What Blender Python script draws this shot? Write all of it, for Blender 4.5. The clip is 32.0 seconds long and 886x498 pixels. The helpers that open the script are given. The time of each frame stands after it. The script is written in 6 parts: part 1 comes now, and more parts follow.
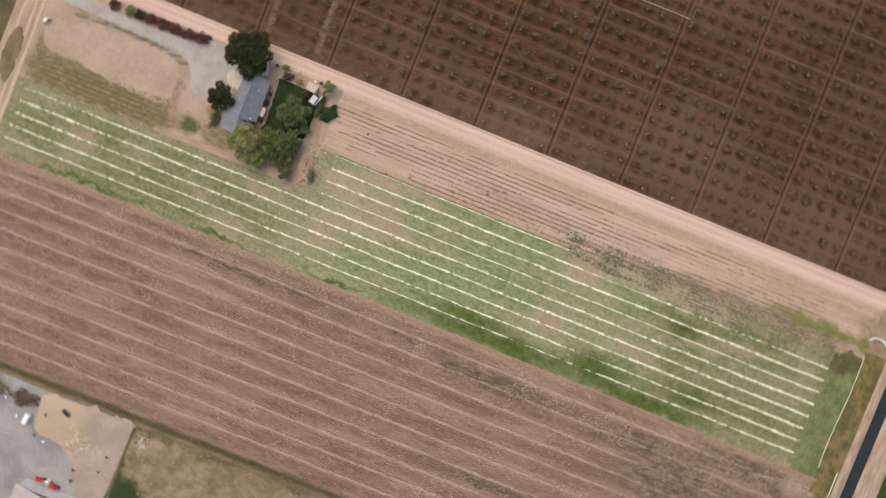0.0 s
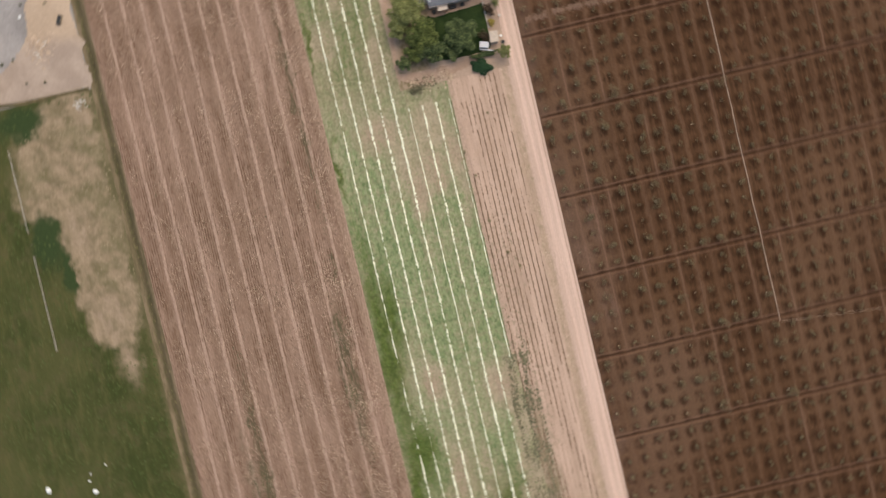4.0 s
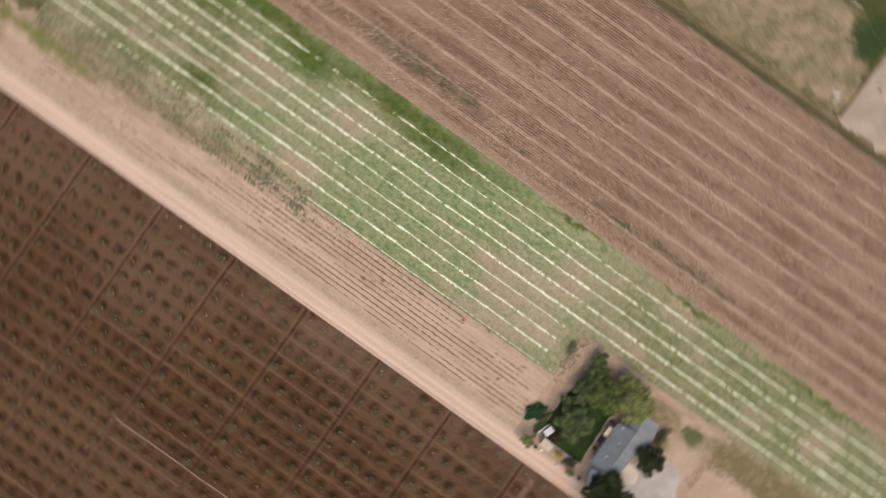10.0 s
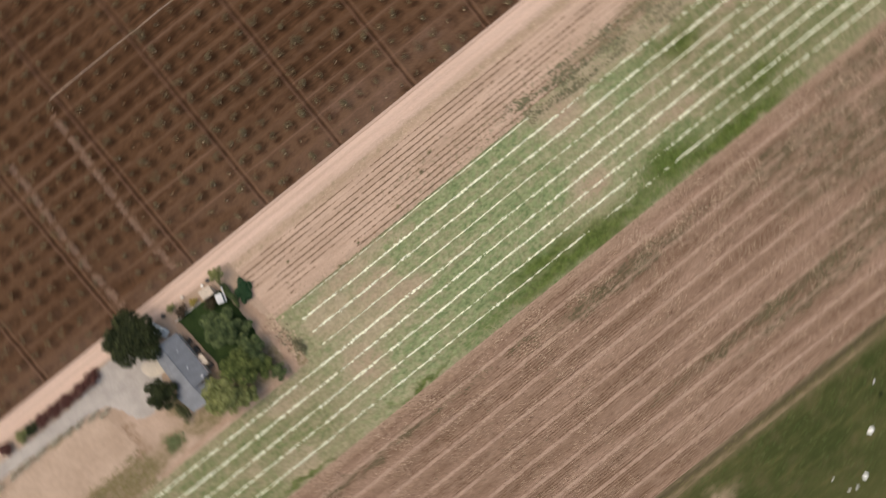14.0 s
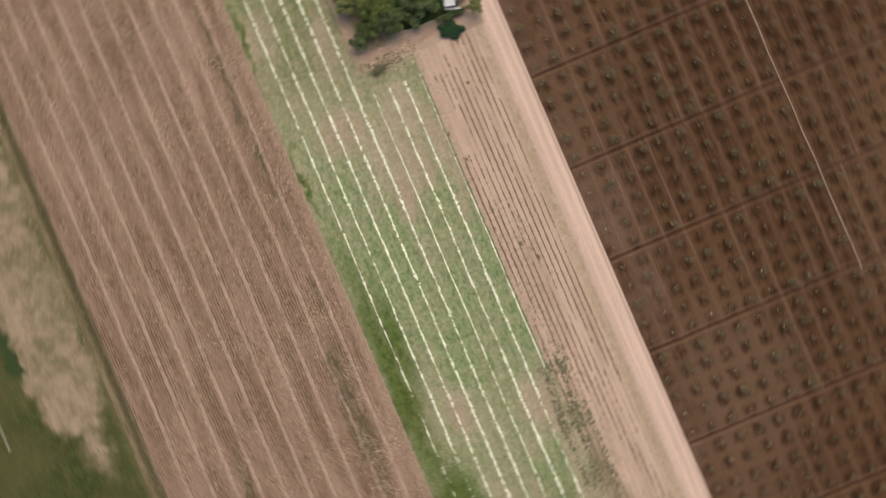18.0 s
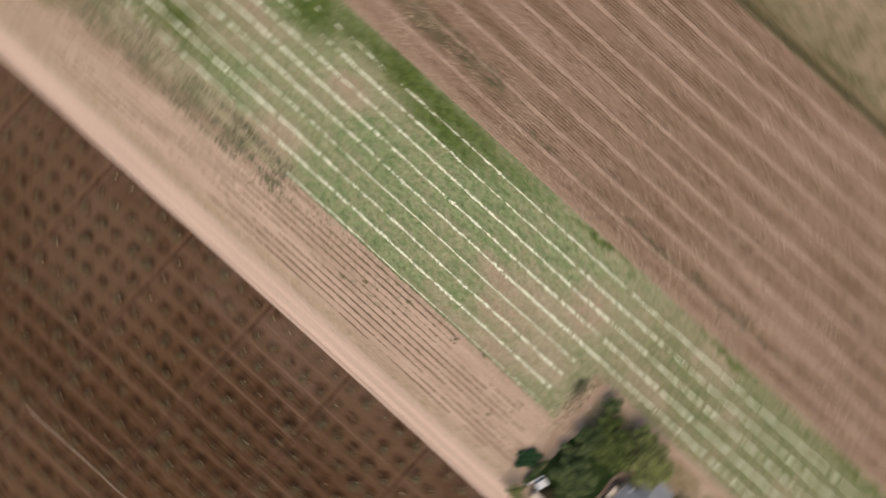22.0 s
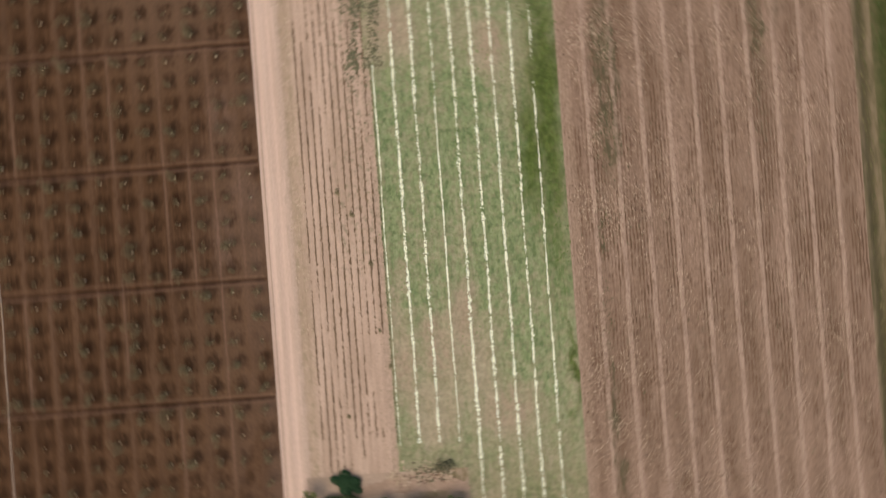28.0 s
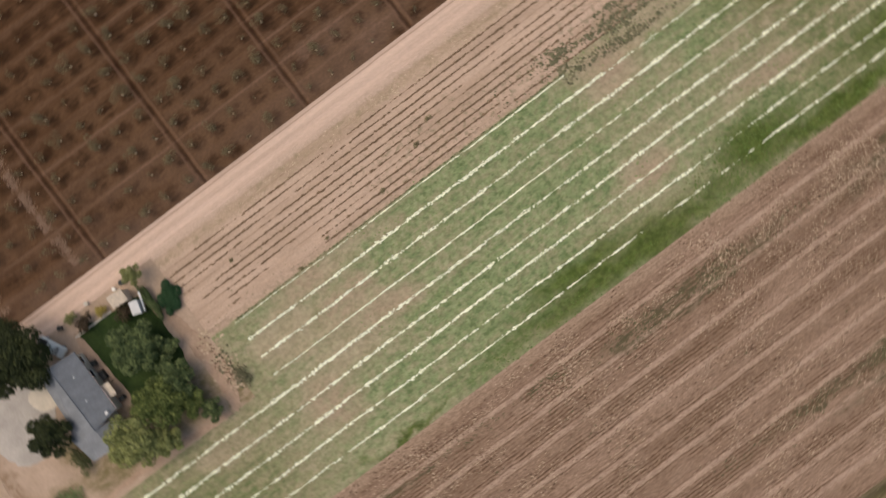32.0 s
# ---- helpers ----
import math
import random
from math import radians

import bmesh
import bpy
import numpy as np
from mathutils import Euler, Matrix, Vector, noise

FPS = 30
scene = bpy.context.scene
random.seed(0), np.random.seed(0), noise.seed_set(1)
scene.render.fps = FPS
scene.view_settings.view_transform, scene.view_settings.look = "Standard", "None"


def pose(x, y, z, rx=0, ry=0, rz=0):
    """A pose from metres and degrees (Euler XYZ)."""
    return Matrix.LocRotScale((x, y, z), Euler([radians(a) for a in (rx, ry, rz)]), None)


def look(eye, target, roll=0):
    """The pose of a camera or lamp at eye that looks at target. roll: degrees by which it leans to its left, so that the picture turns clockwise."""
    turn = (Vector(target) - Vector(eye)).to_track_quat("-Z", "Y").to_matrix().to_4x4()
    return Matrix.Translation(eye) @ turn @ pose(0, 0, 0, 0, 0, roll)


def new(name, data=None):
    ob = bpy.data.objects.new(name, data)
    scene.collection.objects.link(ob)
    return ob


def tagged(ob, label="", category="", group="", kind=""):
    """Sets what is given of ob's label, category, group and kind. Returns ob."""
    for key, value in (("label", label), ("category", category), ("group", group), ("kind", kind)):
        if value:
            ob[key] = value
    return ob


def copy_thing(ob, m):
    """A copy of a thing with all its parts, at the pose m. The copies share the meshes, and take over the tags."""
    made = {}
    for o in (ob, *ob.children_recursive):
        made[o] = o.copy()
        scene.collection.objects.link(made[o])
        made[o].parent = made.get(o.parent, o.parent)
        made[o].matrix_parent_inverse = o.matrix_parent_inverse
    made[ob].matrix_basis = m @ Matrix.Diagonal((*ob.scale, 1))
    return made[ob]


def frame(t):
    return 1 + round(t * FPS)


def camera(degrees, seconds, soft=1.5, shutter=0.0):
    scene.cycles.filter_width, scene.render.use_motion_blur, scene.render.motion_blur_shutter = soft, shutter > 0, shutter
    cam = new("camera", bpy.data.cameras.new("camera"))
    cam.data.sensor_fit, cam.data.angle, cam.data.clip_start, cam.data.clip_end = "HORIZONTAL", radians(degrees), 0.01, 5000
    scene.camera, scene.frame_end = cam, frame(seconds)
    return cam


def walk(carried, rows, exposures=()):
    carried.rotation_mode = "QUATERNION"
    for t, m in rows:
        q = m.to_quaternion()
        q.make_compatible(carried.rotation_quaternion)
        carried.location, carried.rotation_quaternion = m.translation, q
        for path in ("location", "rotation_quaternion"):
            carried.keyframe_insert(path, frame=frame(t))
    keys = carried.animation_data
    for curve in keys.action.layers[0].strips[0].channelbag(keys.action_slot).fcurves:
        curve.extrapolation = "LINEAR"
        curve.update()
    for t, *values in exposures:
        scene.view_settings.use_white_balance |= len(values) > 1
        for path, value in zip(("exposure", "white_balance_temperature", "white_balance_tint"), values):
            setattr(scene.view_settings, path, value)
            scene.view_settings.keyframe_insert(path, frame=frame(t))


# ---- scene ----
cam = camera(72.00, 32.0, soft=1.45, shutter=0.9)
# seconds, east, north, height, turn about the vertical, and the two small tilts (degrees)
PATH = [
    (0, 33.71, -5.99, 160.90, 21.90, -1.11, -0.25),
    (0.5, 33.95, -6.07, 159.78, 27.76, -1.06, -0.10),
    (1, 34.11, -6.13, 158.81, 33.38, -0.99, -0.07),
    (1.5, 34.22, -6.23, 157.73, 39.33, -0.91, -0.04),
    (2, 34.31, -6.39, 156.54, 46.05, -0.87, -0.05),
    (2.5, 34.37, -6.57, 155.31, 53.33, -0.79, -0.04),
    (3, 34.42, -6.74, 154.03, 61.16, -0.78, -0.18),
    (3.5, 34.42, -6.96, 152.71, 68.57, -0.68, -0.22),
    (4, 34.82, -6.90, 152.22, 76.70, -0.57, -0.26),
    (4.5, 35.70, -6.76, 151.15, 85.58, -0.33, -0.35),
    (5, 36.58, -6.63, 150.08, 94.74, -0.09, -0.43),
    (5.5, 36.98, -6.57, 149.59, 103.75, 0.02, -0.47),
    (6, 36.73, -6.40, 148.76, 112.86, -0.09, -0.36),
    (6.5, 36.35, -6.16, 147.82, 123.75, -0.28, -0.42),
    (7, 35.89, -5.99, 146.86, 134.45, -0.35, -0.37),
    (7.5, 35.41, -5.90, 145.85, 145.61, -0.50, -0.29),
    (8, 34.97, -5.97, 144.89, 158.49, -0.64, -0.11),
    (8.5, 34.56, -6.19, 143.99, 172.90, -0.70, 0.05),
    (9, 34.24, -6.51, 143.18, 186.99, -0.76, 0.21),
    (9.5, 34.03, -6.79, 142.36, 201.32, -0.67, 0.34),
    (10, 33.92, -6.98, 141.41, 215.58, -0.63, 0.45),
    (10.5, 33.92, -7.06, 140.39, 230.88, -0.51, 0.52),
    (11, 34.04, -6.99, 139.33, 245.75, -0.33, 0.56),
    (11.5, 34.25, -6.71, 138.23, 257.97, -0.31, 0.27),
    (12, 34.49, -6.25, 137.27, 270.40, -0.43, 0.03),
    (12.5, 34.70, -5.67, 136.43, 282.92, -0.58, -0.18),
    (13, 34.87, -5.09, 135.47, 295.89, -0.83, -0.30),
    (13.5, 35.04, -4.61, 134.48, 308.44, -1.00, -0.37),
    (14, 35.15, -4.27, 133.42, 321.19, -1.22, -0.41),
    (14.5, 35.18, -3.98, 132.34, 334.01, -1.37, -0.27),
    (15, 35.62, -4.38, 131.81, 347.48, -1.09, -0.05),
    (15.5, 36.59, -5.27, 130.66, 361.33, -0.49, 0.42),
    (16, 37.56, -6.16, 129.51, 375.00, 0.11, 0.90),
    (16.5, 38.00, -6.56, 128.98, 387.93, 0.38, 1.11),
    (17, 37.77, -6.07, 128.00, 400.29, 0.33, 1.10),
    (17.5, 37.41, -5.56, 127.41, 413.85, 0.31, 0.78),
    (18, 36.95, -5.10, 126.66, 426.88, 0.29, 0.70),
    (18.5, 36.47, -4.70, 125.66, 440.28, 0.19, 0.72),
    (19, 35.97, -4.38, 124.54, 456.50, 0.18, 0.63),
    (19.5, 35.45, -4.35, 123.54, 477.87, 0.18, 0.55),
    (20, 35.00, -4.56, 122.39, 495.72, 0.10, 0.37),
    (20.5, 34.63, -4.98, 121.22, 513.82, -0.03, 0.27),
    (21, 34.37, -5.51, 119.90, 535.05, -0.19, 0.21),
    (21.5, 34.31, -6.10, 119.11, 556.99, -0.27, 0.16),
    (22, 34.39, -6.55, 118.37, 582.23, -0.35, 0.14),
    (22.5, 34.59, -6.77, 117.54, 609.36, -0.36, 0.14),
    (23, 34.86, -6.76, 116.57, 641.32, -0.36, 0.02),
    (23.25, 35.01, -6.69, 115.95, 658.29, -0.40, 0.00),
    (23.5, 35.14, -6.59, 115.31, 676.36, -0.43, 0.06),
    (23.75, 35.23, -6.46, 114.75, 696.16, -0.40, 0.18),
    (24, 35.35, -6.28, 114.21, 717.14, -0.34, 0.28),
    (24.25, 35.51, -6.05, 113.65, 738.64, -0.26, 0.29),
    (24.5, 35.57, -5.88, 113.07, 760.85, -0.22, 0.28),
    (24.75, 35.44, -5.97, 112.88, 783.96, -0.24, 0.33),
    (25, 35.11, -6.23, 112.40, 807.61, -0.32, 0.44),
    (25.25, 34.63, -6.58, 111.71, 831.24, -0.42, 0.59),
    (25.5, 34.09, -6.99, 110.92, 854.33, -0.53, 0.77),
    (25.75, 33.54, -7.40, 110.13, 876.32, -0.65, 0.95),
    (26, 33.07, -7.75, 109.44, 896.68, -0.75, 1.10),
    (26.25, 32.73, -8.01, 108.95, 914.88, -0.82, 1.21),
    (26.5, 32.60, -8.10, 108.76, 930.37, -0.85, 1.25),
    (27, 33.08, -8.24, 107.69, 953.24, -0.46, 1.28),
    (27.5, 33.40, -8.17, 106.70, 970.75, -0.20, 1.06),
    (28, 33.66, -7.94, 105.72, 985.78, 0.02, 0.85),
    (28.5, 33.85, -7.58, 104.69, 997.90, -0.00, 0.59),
    (29, 33.98, -7.24, 103.61, 1006.89, -0.07, 0.40),
    (29.5, 34.09, -6.96, 102.70, 1015.43, -0.10, 0.22),
    (30, 34.22, -6.73, 101.73, 1022.44, -0.16, 0.08),
    (30.5, 34.35, -6.55, 100.67, 1026.89, -0.31, 0.03),
    (31, 34.57, -6.42, 99.63, 1029.74, -0.41, 0.01),
    (31.5, 34.88, -6.38, 98.87, 1035.40, -0.47, 0.11),
    (32, 35.24, -6.45, 98.07, 1043.09, -0.58, 0.22),
]


def nadir(x, y, z, turn, tip, lean):
    return Matrix.Translation((x, y, z)) @ Matrix.Rotation(radians(turn), 4, "Z") @ Matrix.Rotation(radians(tip), 4, "X") @ Matrix.Rotation(radians(lean), 4, "Y")


walk(cam, [(row[0], nadir(*row[1:])) for row in PATH], exposures=[(0.0, 0.23, 7220, 8.3), (9.0, 0.24, 7370, 7.6), (20.0, 0.12, 7500, 7.0), (32.0, 0.02, 7550, 7.2)])

# ---- light: thin cloud, a soft low-contrast sun ----
world = bpy.data.worlds.new("sky")
scene.world = world
world.use_nodes = True
wn = world.node_tree.nodes
sky = wn.new("ShaderNodeTexSky")
sky.sky_type = "NISHITA"
sky.sun_disc = False
sky.sun_elevation, sky.sun_rotation = radians(57), radians(-50)
sky.dust_density = 3.0
wn["Background"].inputs["Strength"].default_value = 0.15
world.node_tree.links.new(sky.outputs["Color"], wn["Background"].inputs["Color"])
sun = new("sun", bpy.data.lights.new("sun", "SUN"))
sun.data.energy, sun.data.angle, sun.data.color = 1.1, radians(80), (1.0, 0.94, 0.85)
sun.matrix_world = look((-64, 54, 130), (0, 0, 0))

from mathutils.geometry import tessellate_polygon

# ---- materials ----
def nodes_of(name, rough=0.95, spec=0.05):
    m = bpy.data.materials.new(name)
    m.use_nodes = True
    nt = m.node_tree
    b = nt.nodes["Principled BSDF"]
    b.inputs["Roughness"].default_value = rough
    b.inputs["Specular IOR Level"].default_value = spec
    return m, nt, b


def rgb(c):
    return (c[0], c[1], c[2], 1.0)


class Net:
    """Short words for wiring a material by world position."""

    def __init__(self, name, rough=0.95, spec=0.05):
        self.m, self.nt, self.b = nodes_of(name, rough, spec)
        self.pos = self.nt.nodes.new("ShaderNodeTexCoord").outputs["Object"]

    def put(self, sock, v):
        if hasattr(v, "is_linked"):
            self.nt.links.new(v, sock)
        elif isinstance(v, (tuple, list)):
            sock.default_value = rgb(v) if sock.type == "RGBA" else v
        else:
            sock.default_value = v

    def scaled(self, vec, s, off=(0, 0, 0)):
        n = self.nt.nodes.new("ShaderNodeMapping")
        n.inputs["Scale"].default_value = s
        n.inputs["Location"].default_value = off
        self.nt.links.new(vec, n.inputs["Vector"])
        return n.outputs["Vector"]

    def noise(self, s, detail=3.0, rough=0.55, off=(0, 0, 0), vec=None):
        s = s if isinstance(s, tuple) else (s, s, s)
        n = self.nt.nodes.new("ShaderNodeTexNoise")
        n.inputs["Scale"].default_value = 1.0
        n.inputs["Detail"].default_value = detail
        n.inputs["Roughness"].default_value = rough
        self.nt.links.new(self.scaled(vec or self.pos, s, off), n.inputs["Vector"])
        return n.outputs["Fac"]

    def math(self, op, a, b=0.0, c=0.0):
        n = self.nt.nodes.new("ShaderNodeMath")
        n.operation = op
        for i, v in enumerate((a, b, c)):
            self.put(n.inputs[i], v)
        return n.outputs[0]

    def ramp(self, v, lo, hi, a=0.0, b=1.0):
        n = self.nt.nodes.new("ShaderNodeMapRange")
        n.interpolation_type = "SMOOTHSTEP"
        for k, x in zip(("Value", "From Min", "From Max", "To Min", "To Max"), (v, lo, hi, a, b)):
            self.put(n.inputs[k], x)
        return n.outputs["Result"]

    def mix(self, f, a, b, mode="MIX"):
        n = self.nt.nodes.new("ShaderNodeMix")
        n.data_type, n.blend_type = "RGBA", mode
        self.put(n.inputs[0], f)
        self.put(n.inputs[6], a)
        self.put(n.inputs[7], b)
        return n.outputs[2]

    def axis(self, k, vec=None):
        n = self.nt.nodes.new("ShaderNodeSeparateXYZ")
        self.nt.links.new(vec or self.pos, n.inputs[0])
        return n.outputs[k]

    def ragged(self, amount, scale):
        """World position pushed about, for uneven outlines."""
        t = self.nt.nodes.new("ShaderNodeTexNoise")
        t.inputs["Scale"].default_value = scale
        t.inputs["Detail"].default_value = 4.0
        self.nt.links.new(self.pos, t.inputs["Vector"])
        s = self.nt.nodes.new("ShaderNodeVectorMath")
        s.operation = "MULTIPLY_ADD"
        self.nt.links.new(t.outputs["Color"], s.inputs[0])
        s.inputs[1].default_value = (amount, amount, 0)
        s.inputs[2].default_value = (-amount / 2, -amount / 2, 0)
        a = self.nt.nodes.new("ShaderNodeVectorMath")
        self.nt.links.new(self.pos, a.inputs[0])
        self.nt.links.new(s.outputs[0], a.inputs[1])
        return a.outputs[0]

    def patch(self, vec, x, y, rx, ry, inner=0.55):
        """1 inside an ellipse on the ground, fading to 0 at its rim."""
        v = self.scaled(vec, (1 / rx, 1 / ry, 0), (-x / rx, -y / ry, 0))
        n = self.nt.nodes.new("ShaderNodeVectorMath")
        n.operation = "LENGTH"
        self.nt.links.new(v, n.inputs[0])
        return self.ramp(n.outputs["Value"], 1.1, inner)

    def patches(self, vec, rows):
        out = 0.0
        for r in rows:
            p = self.patch(vec, *r)
            out = p if out == 0.0 else self.math("MAXIMUM", out, p)
        return out

    def line(self, coord, period, start, width):
        """1 on thin stripes that repeat along a coordinate."""
        f = self.math("FRACT", self.math("DIVIDE", self.math("SUBTRACT", coord, start - period / 2), period))
        d = self.math("MULTIPLY", self.math("ABSOLUTE", self.math("SUBTRACT", f, 0.5)), period)
        return self.ramp(d, width, width * 0.3)

    def cell(self, coords, seed=0.0):
        """One random number for each cell of whole-numbered coordinates."""
        j = self.nt.nodes.new("ShaderNodeCombineXYZ")
        for i, c in enumerate(coords):
            self.put(j.inputs[i], self.math("FLOOR", c))
        j.inputs[2].default_value = seed
        w = self.nt.nodes.new("ShaderNodeTexWhiteNoise")
        self.nt.links.new(j.outputs[0], w.inputs["Vector"])
        return w.outputs["Value"]

    def done(self, colour, bump=None, strength=0.4, dist=0.1):
        self.put(self.b.inputs["Base Color"], colour)
        if bump is not None:
            n = self.nt.nodes.new("ShaderNodeBump")
            n.inputs["Strength"].default_value = strength
            n.inputs["Distance"].default_value = dist
            self.nt.links.new(bump, n.inputs["Height"])
            self.nt.links.new(n.outputs[0], self.b.inputs["Normal"])
        return self.m


def earth(name, dark, light, big=0.06, fine=1.6, stretch=1.0, contrast=0.35, strength=0.4):
    """Bare or grassy ground: broad stains and fine grain."""
    n = Net(name)
    c = n.mix(n.ramp(n.noise((big * stretch, big, big), 5.0), 0.32, 0.68), dark, light)
    g = n.noise((fine * stretch, fine, fine), 6.0, 0.65)
    c = n.mix(contrast, c, n.mix(n.ramp(g, 0.3, 0.7), (0.25, 0.25, 0.25), (1, 1, 1)), "MULTIPLY")
    c = n.mix(n.ramp(n.noise((fine * 3 * stretch, fine * 3, 1), 2.0), 0.55, 0.8, 0, 0.35), c, light)
    return n.done(c, g, strength)


def plain(name, colour, rough=0.7, spec=0.3, vary=0.15, scale=3.0):
    n = Net(name, rough, spec)
    c = n.mix(n.ramp(n.noise(scale, 4.0), 0.3, 0.7), tuple(v * (1 - vary) for v in colour), tuple(min(1, v * (1 + vary)) for v in colour))
    return n.done(c)


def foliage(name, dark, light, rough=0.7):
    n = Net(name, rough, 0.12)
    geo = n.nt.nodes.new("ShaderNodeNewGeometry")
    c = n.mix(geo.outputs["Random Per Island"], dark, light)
    # dark blotches in the colour stand in for shade between leaf clumps
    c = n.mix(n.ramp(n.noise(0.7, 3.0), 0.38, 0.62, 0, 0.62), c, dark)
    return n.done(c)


SOIL_TAN, SOIL_PINK, SOIL_DARK = (0.43, 0.30, 0.205), (0.47, 0.315, 0.235), (0.30, 0.19, 0.13)

# young orchard: dark damp soil, pale dry crests between the rows, rings of wet soil and painted crown shade at the
# trees
n = Net("orchard_soil")
x, y = n.axis(0), n.axis(1)
base = n.mix(n.ramp(n.noise(0.035, 5.0), 0.35, 0.65), (0.071, 0.034, 0.017), (0.114, 0.059, 0.031))
base = n.mix(n.ramp(n.noise((0.05, 1.3, 1), 5.0, 0.6), 0.4, 0.7, 0, 0.75), base, (0.146, 0.077, 0.042))
base = n.mix(n.ramp(n.noise((0.011, 0.02, 1), 4.0, 0.6, (4, 1, 0)), 0.45, 0.68, 0, 0.7), base, (0.161, 0.091, 0.053))
base = n.mix(n.math("MULTIPLY", n.patches(n.ragged(14.0, 0.06), [(85, 40, 26, 15, 0.2), (125, 34, 30, 9, 0.2), (44, 28, 24, 6, 0.1)]), 0.7), base, (0.177, 0.104, 0.065))
rv = n.ragged(2.2, 0.6)
dx = n.math("SUBTRACT", n.math("FRACT", n.math("DIVIDE", n.math("SUBTRACT", n.axis(0, rv), 10.85), 4.12)), 0.5)
dy = n.math("SUBTRACT", n.math("FRACT", n.math("DIVIDE", n.math("SUBTRACT", n.axis(1, rv), 23.8), 4.345)), 0.5)
ring = n.math("SQRT", n.math("ADD", n.math("POWER", n.math("MULTIPLY", dx, 0.85), 2.0), n.math("POWER", dy, 2.0)))
# dark blots round the trunks: wet soil plus crown shade put into the colour
blot = n.math("MULTIPLY", n.ramp(ring, 0.47, 0.14, 0, 1.0), n.ramp(n.noise((0.35, 0.8, 1), 4.0, 0.65, (3, 8, 0)), 0.36, 0.6, 0.1, 1.0))
base = n.mix(n.math("MULTIPLY", blot, 0.92), base, (0.043, 0.020, 0.010))
base = n.mix(n.math("MULTIPLY", n.ramp(n.math("ABSOLUTE", dy), 0.3, 0.48), n.ramp(n.noise((0.05, 0.4, 1), 4.0, 0.6, (1, 5, 0)), 0.35, 0.6, 0.15, 0.65)), base, (0.156, 0.087, 0.054))
base = n.mix(n.math("MULTIPLY", n.ramp(n.axis(1, rv), 29.0, 25.5), n.ramp(n.noise(0.09, 4.0, 0.6, (6, 3, 0)), 0.42, 0.6, 0, 0.5)), base, (0.200, 0.123, 0.086))
base = n.mix(n.math("MULTIPLY", n.patches(n.ragged(3.0, 0.3), [(38, 32, 8, 2.6, 0.3), (60, 30.5, 7, 3.4, 0.2), (46, 28, 6, 2.6, 0.2)]), n.ramp(n.noise((0.5, 0.9, 1), 4.0, 0.6, (2, 2, 0)), 0.4, 0.58, 0.1, 0.6)), base, (0.209, 0.128, 0.093))
base = n.mix(n.math("MULTIPLY", n.ramp(n.axis(1, n.ragged(12.0, 0.07)), 44.0, 27.0), n.ramp(n.noise((0.1, 0.3, 1), 4.0, 0.6, (9, 2, 0)), 0.35, 0.62, 0.05, 0.42)), base, (0.177, 0.104, 0.069))
pick = n.ramp(n.cell((n.math("DIVIDE", n.math("ADD", x, 10.3), 20.6), n.math("DIVIDE", n.math("SUBTRACT", y, 21.7), 4.345))), 0.68, 0.95, 0.0, 0.42)
pick = n.math("MAXIMUM", pick, n.math("MULTIPLY", n.patches(n.pos, [(24, 50, 9, 1.4, 0.8), (42, 41.2, 12, 1.4, 0.8), (42, 36.9, 12, 1.4, 0.8), (34, 32.5, 40, 1.4, 0.8)]), 0.4))
crest = n.math("MULTIPLY", n.line(n.axis(1, n.ragged(0.5, 0.25)), 4.345, 23.85, 0.3), n.math("MULTIPLY", pick, n.ramp(n.noise((0.06, 0.3, 1), 3.0, 0.6, (5, 0, 0)), 0.35, 0.58, 0.2, 1.0)))
base = n.mix(crest, base, (0.256, 0.153, 0.110))
# cross furrows: the groove's dark is put into the colour, with paler rims
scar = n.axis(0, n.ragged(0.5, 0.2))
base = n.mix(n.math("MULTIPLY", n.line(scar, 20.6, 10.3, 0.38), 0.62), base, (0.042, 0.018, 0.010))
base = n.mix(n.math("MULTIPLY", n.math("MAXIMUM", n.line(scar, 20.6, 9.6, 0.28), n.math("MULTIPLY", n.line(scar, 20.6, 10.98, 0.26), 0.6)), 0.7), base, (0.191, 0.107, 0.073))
fine = n.noise(2.2, 6.0, 0.65)
base = n.mix(0.4, base, n.mix(n.ramp(fine, 0.3, 0.7), (0.4, 0.4, 0.4), (1, 1, 1)), "MULTIPLY")
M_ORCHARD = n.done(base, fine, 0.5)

# strip under the white film rows: thin weeds over pale soil, lusher in places
n = Net("crop_strip_ground")
rv = n.ragged(7.0, 0.22)
soil = n.mix(n.ramp(n.noise(0.3, 5.0), 0.35, 0.65), (0.392, 0.312, 0.212), (0.468, 0.368, 0.262))
weed = n.mix(n.ramp(n.noise((0.35, 0.9, 1), 5.0, 0.65), 0.35, 0.65), (0.198, 0.256, 0.118), (0.308, 0.345, 0.184))
lush = n.mix(n.ramp(n.noise(0.6, 4.0), 0.35, 0.65), (0.055, 0.089, 0.014), (0.102, 0.140, 0.030))
green = n.patches(rv, [(46, -3, 25, 11), (58, -8, 13, 9), (30, -19, 34, 9), (112, -18, 34, 11), (-47, -19, 40, 10), (115, -3, 22, 5), (92, -4, 13, 6), (146, -10, 7, 22)])
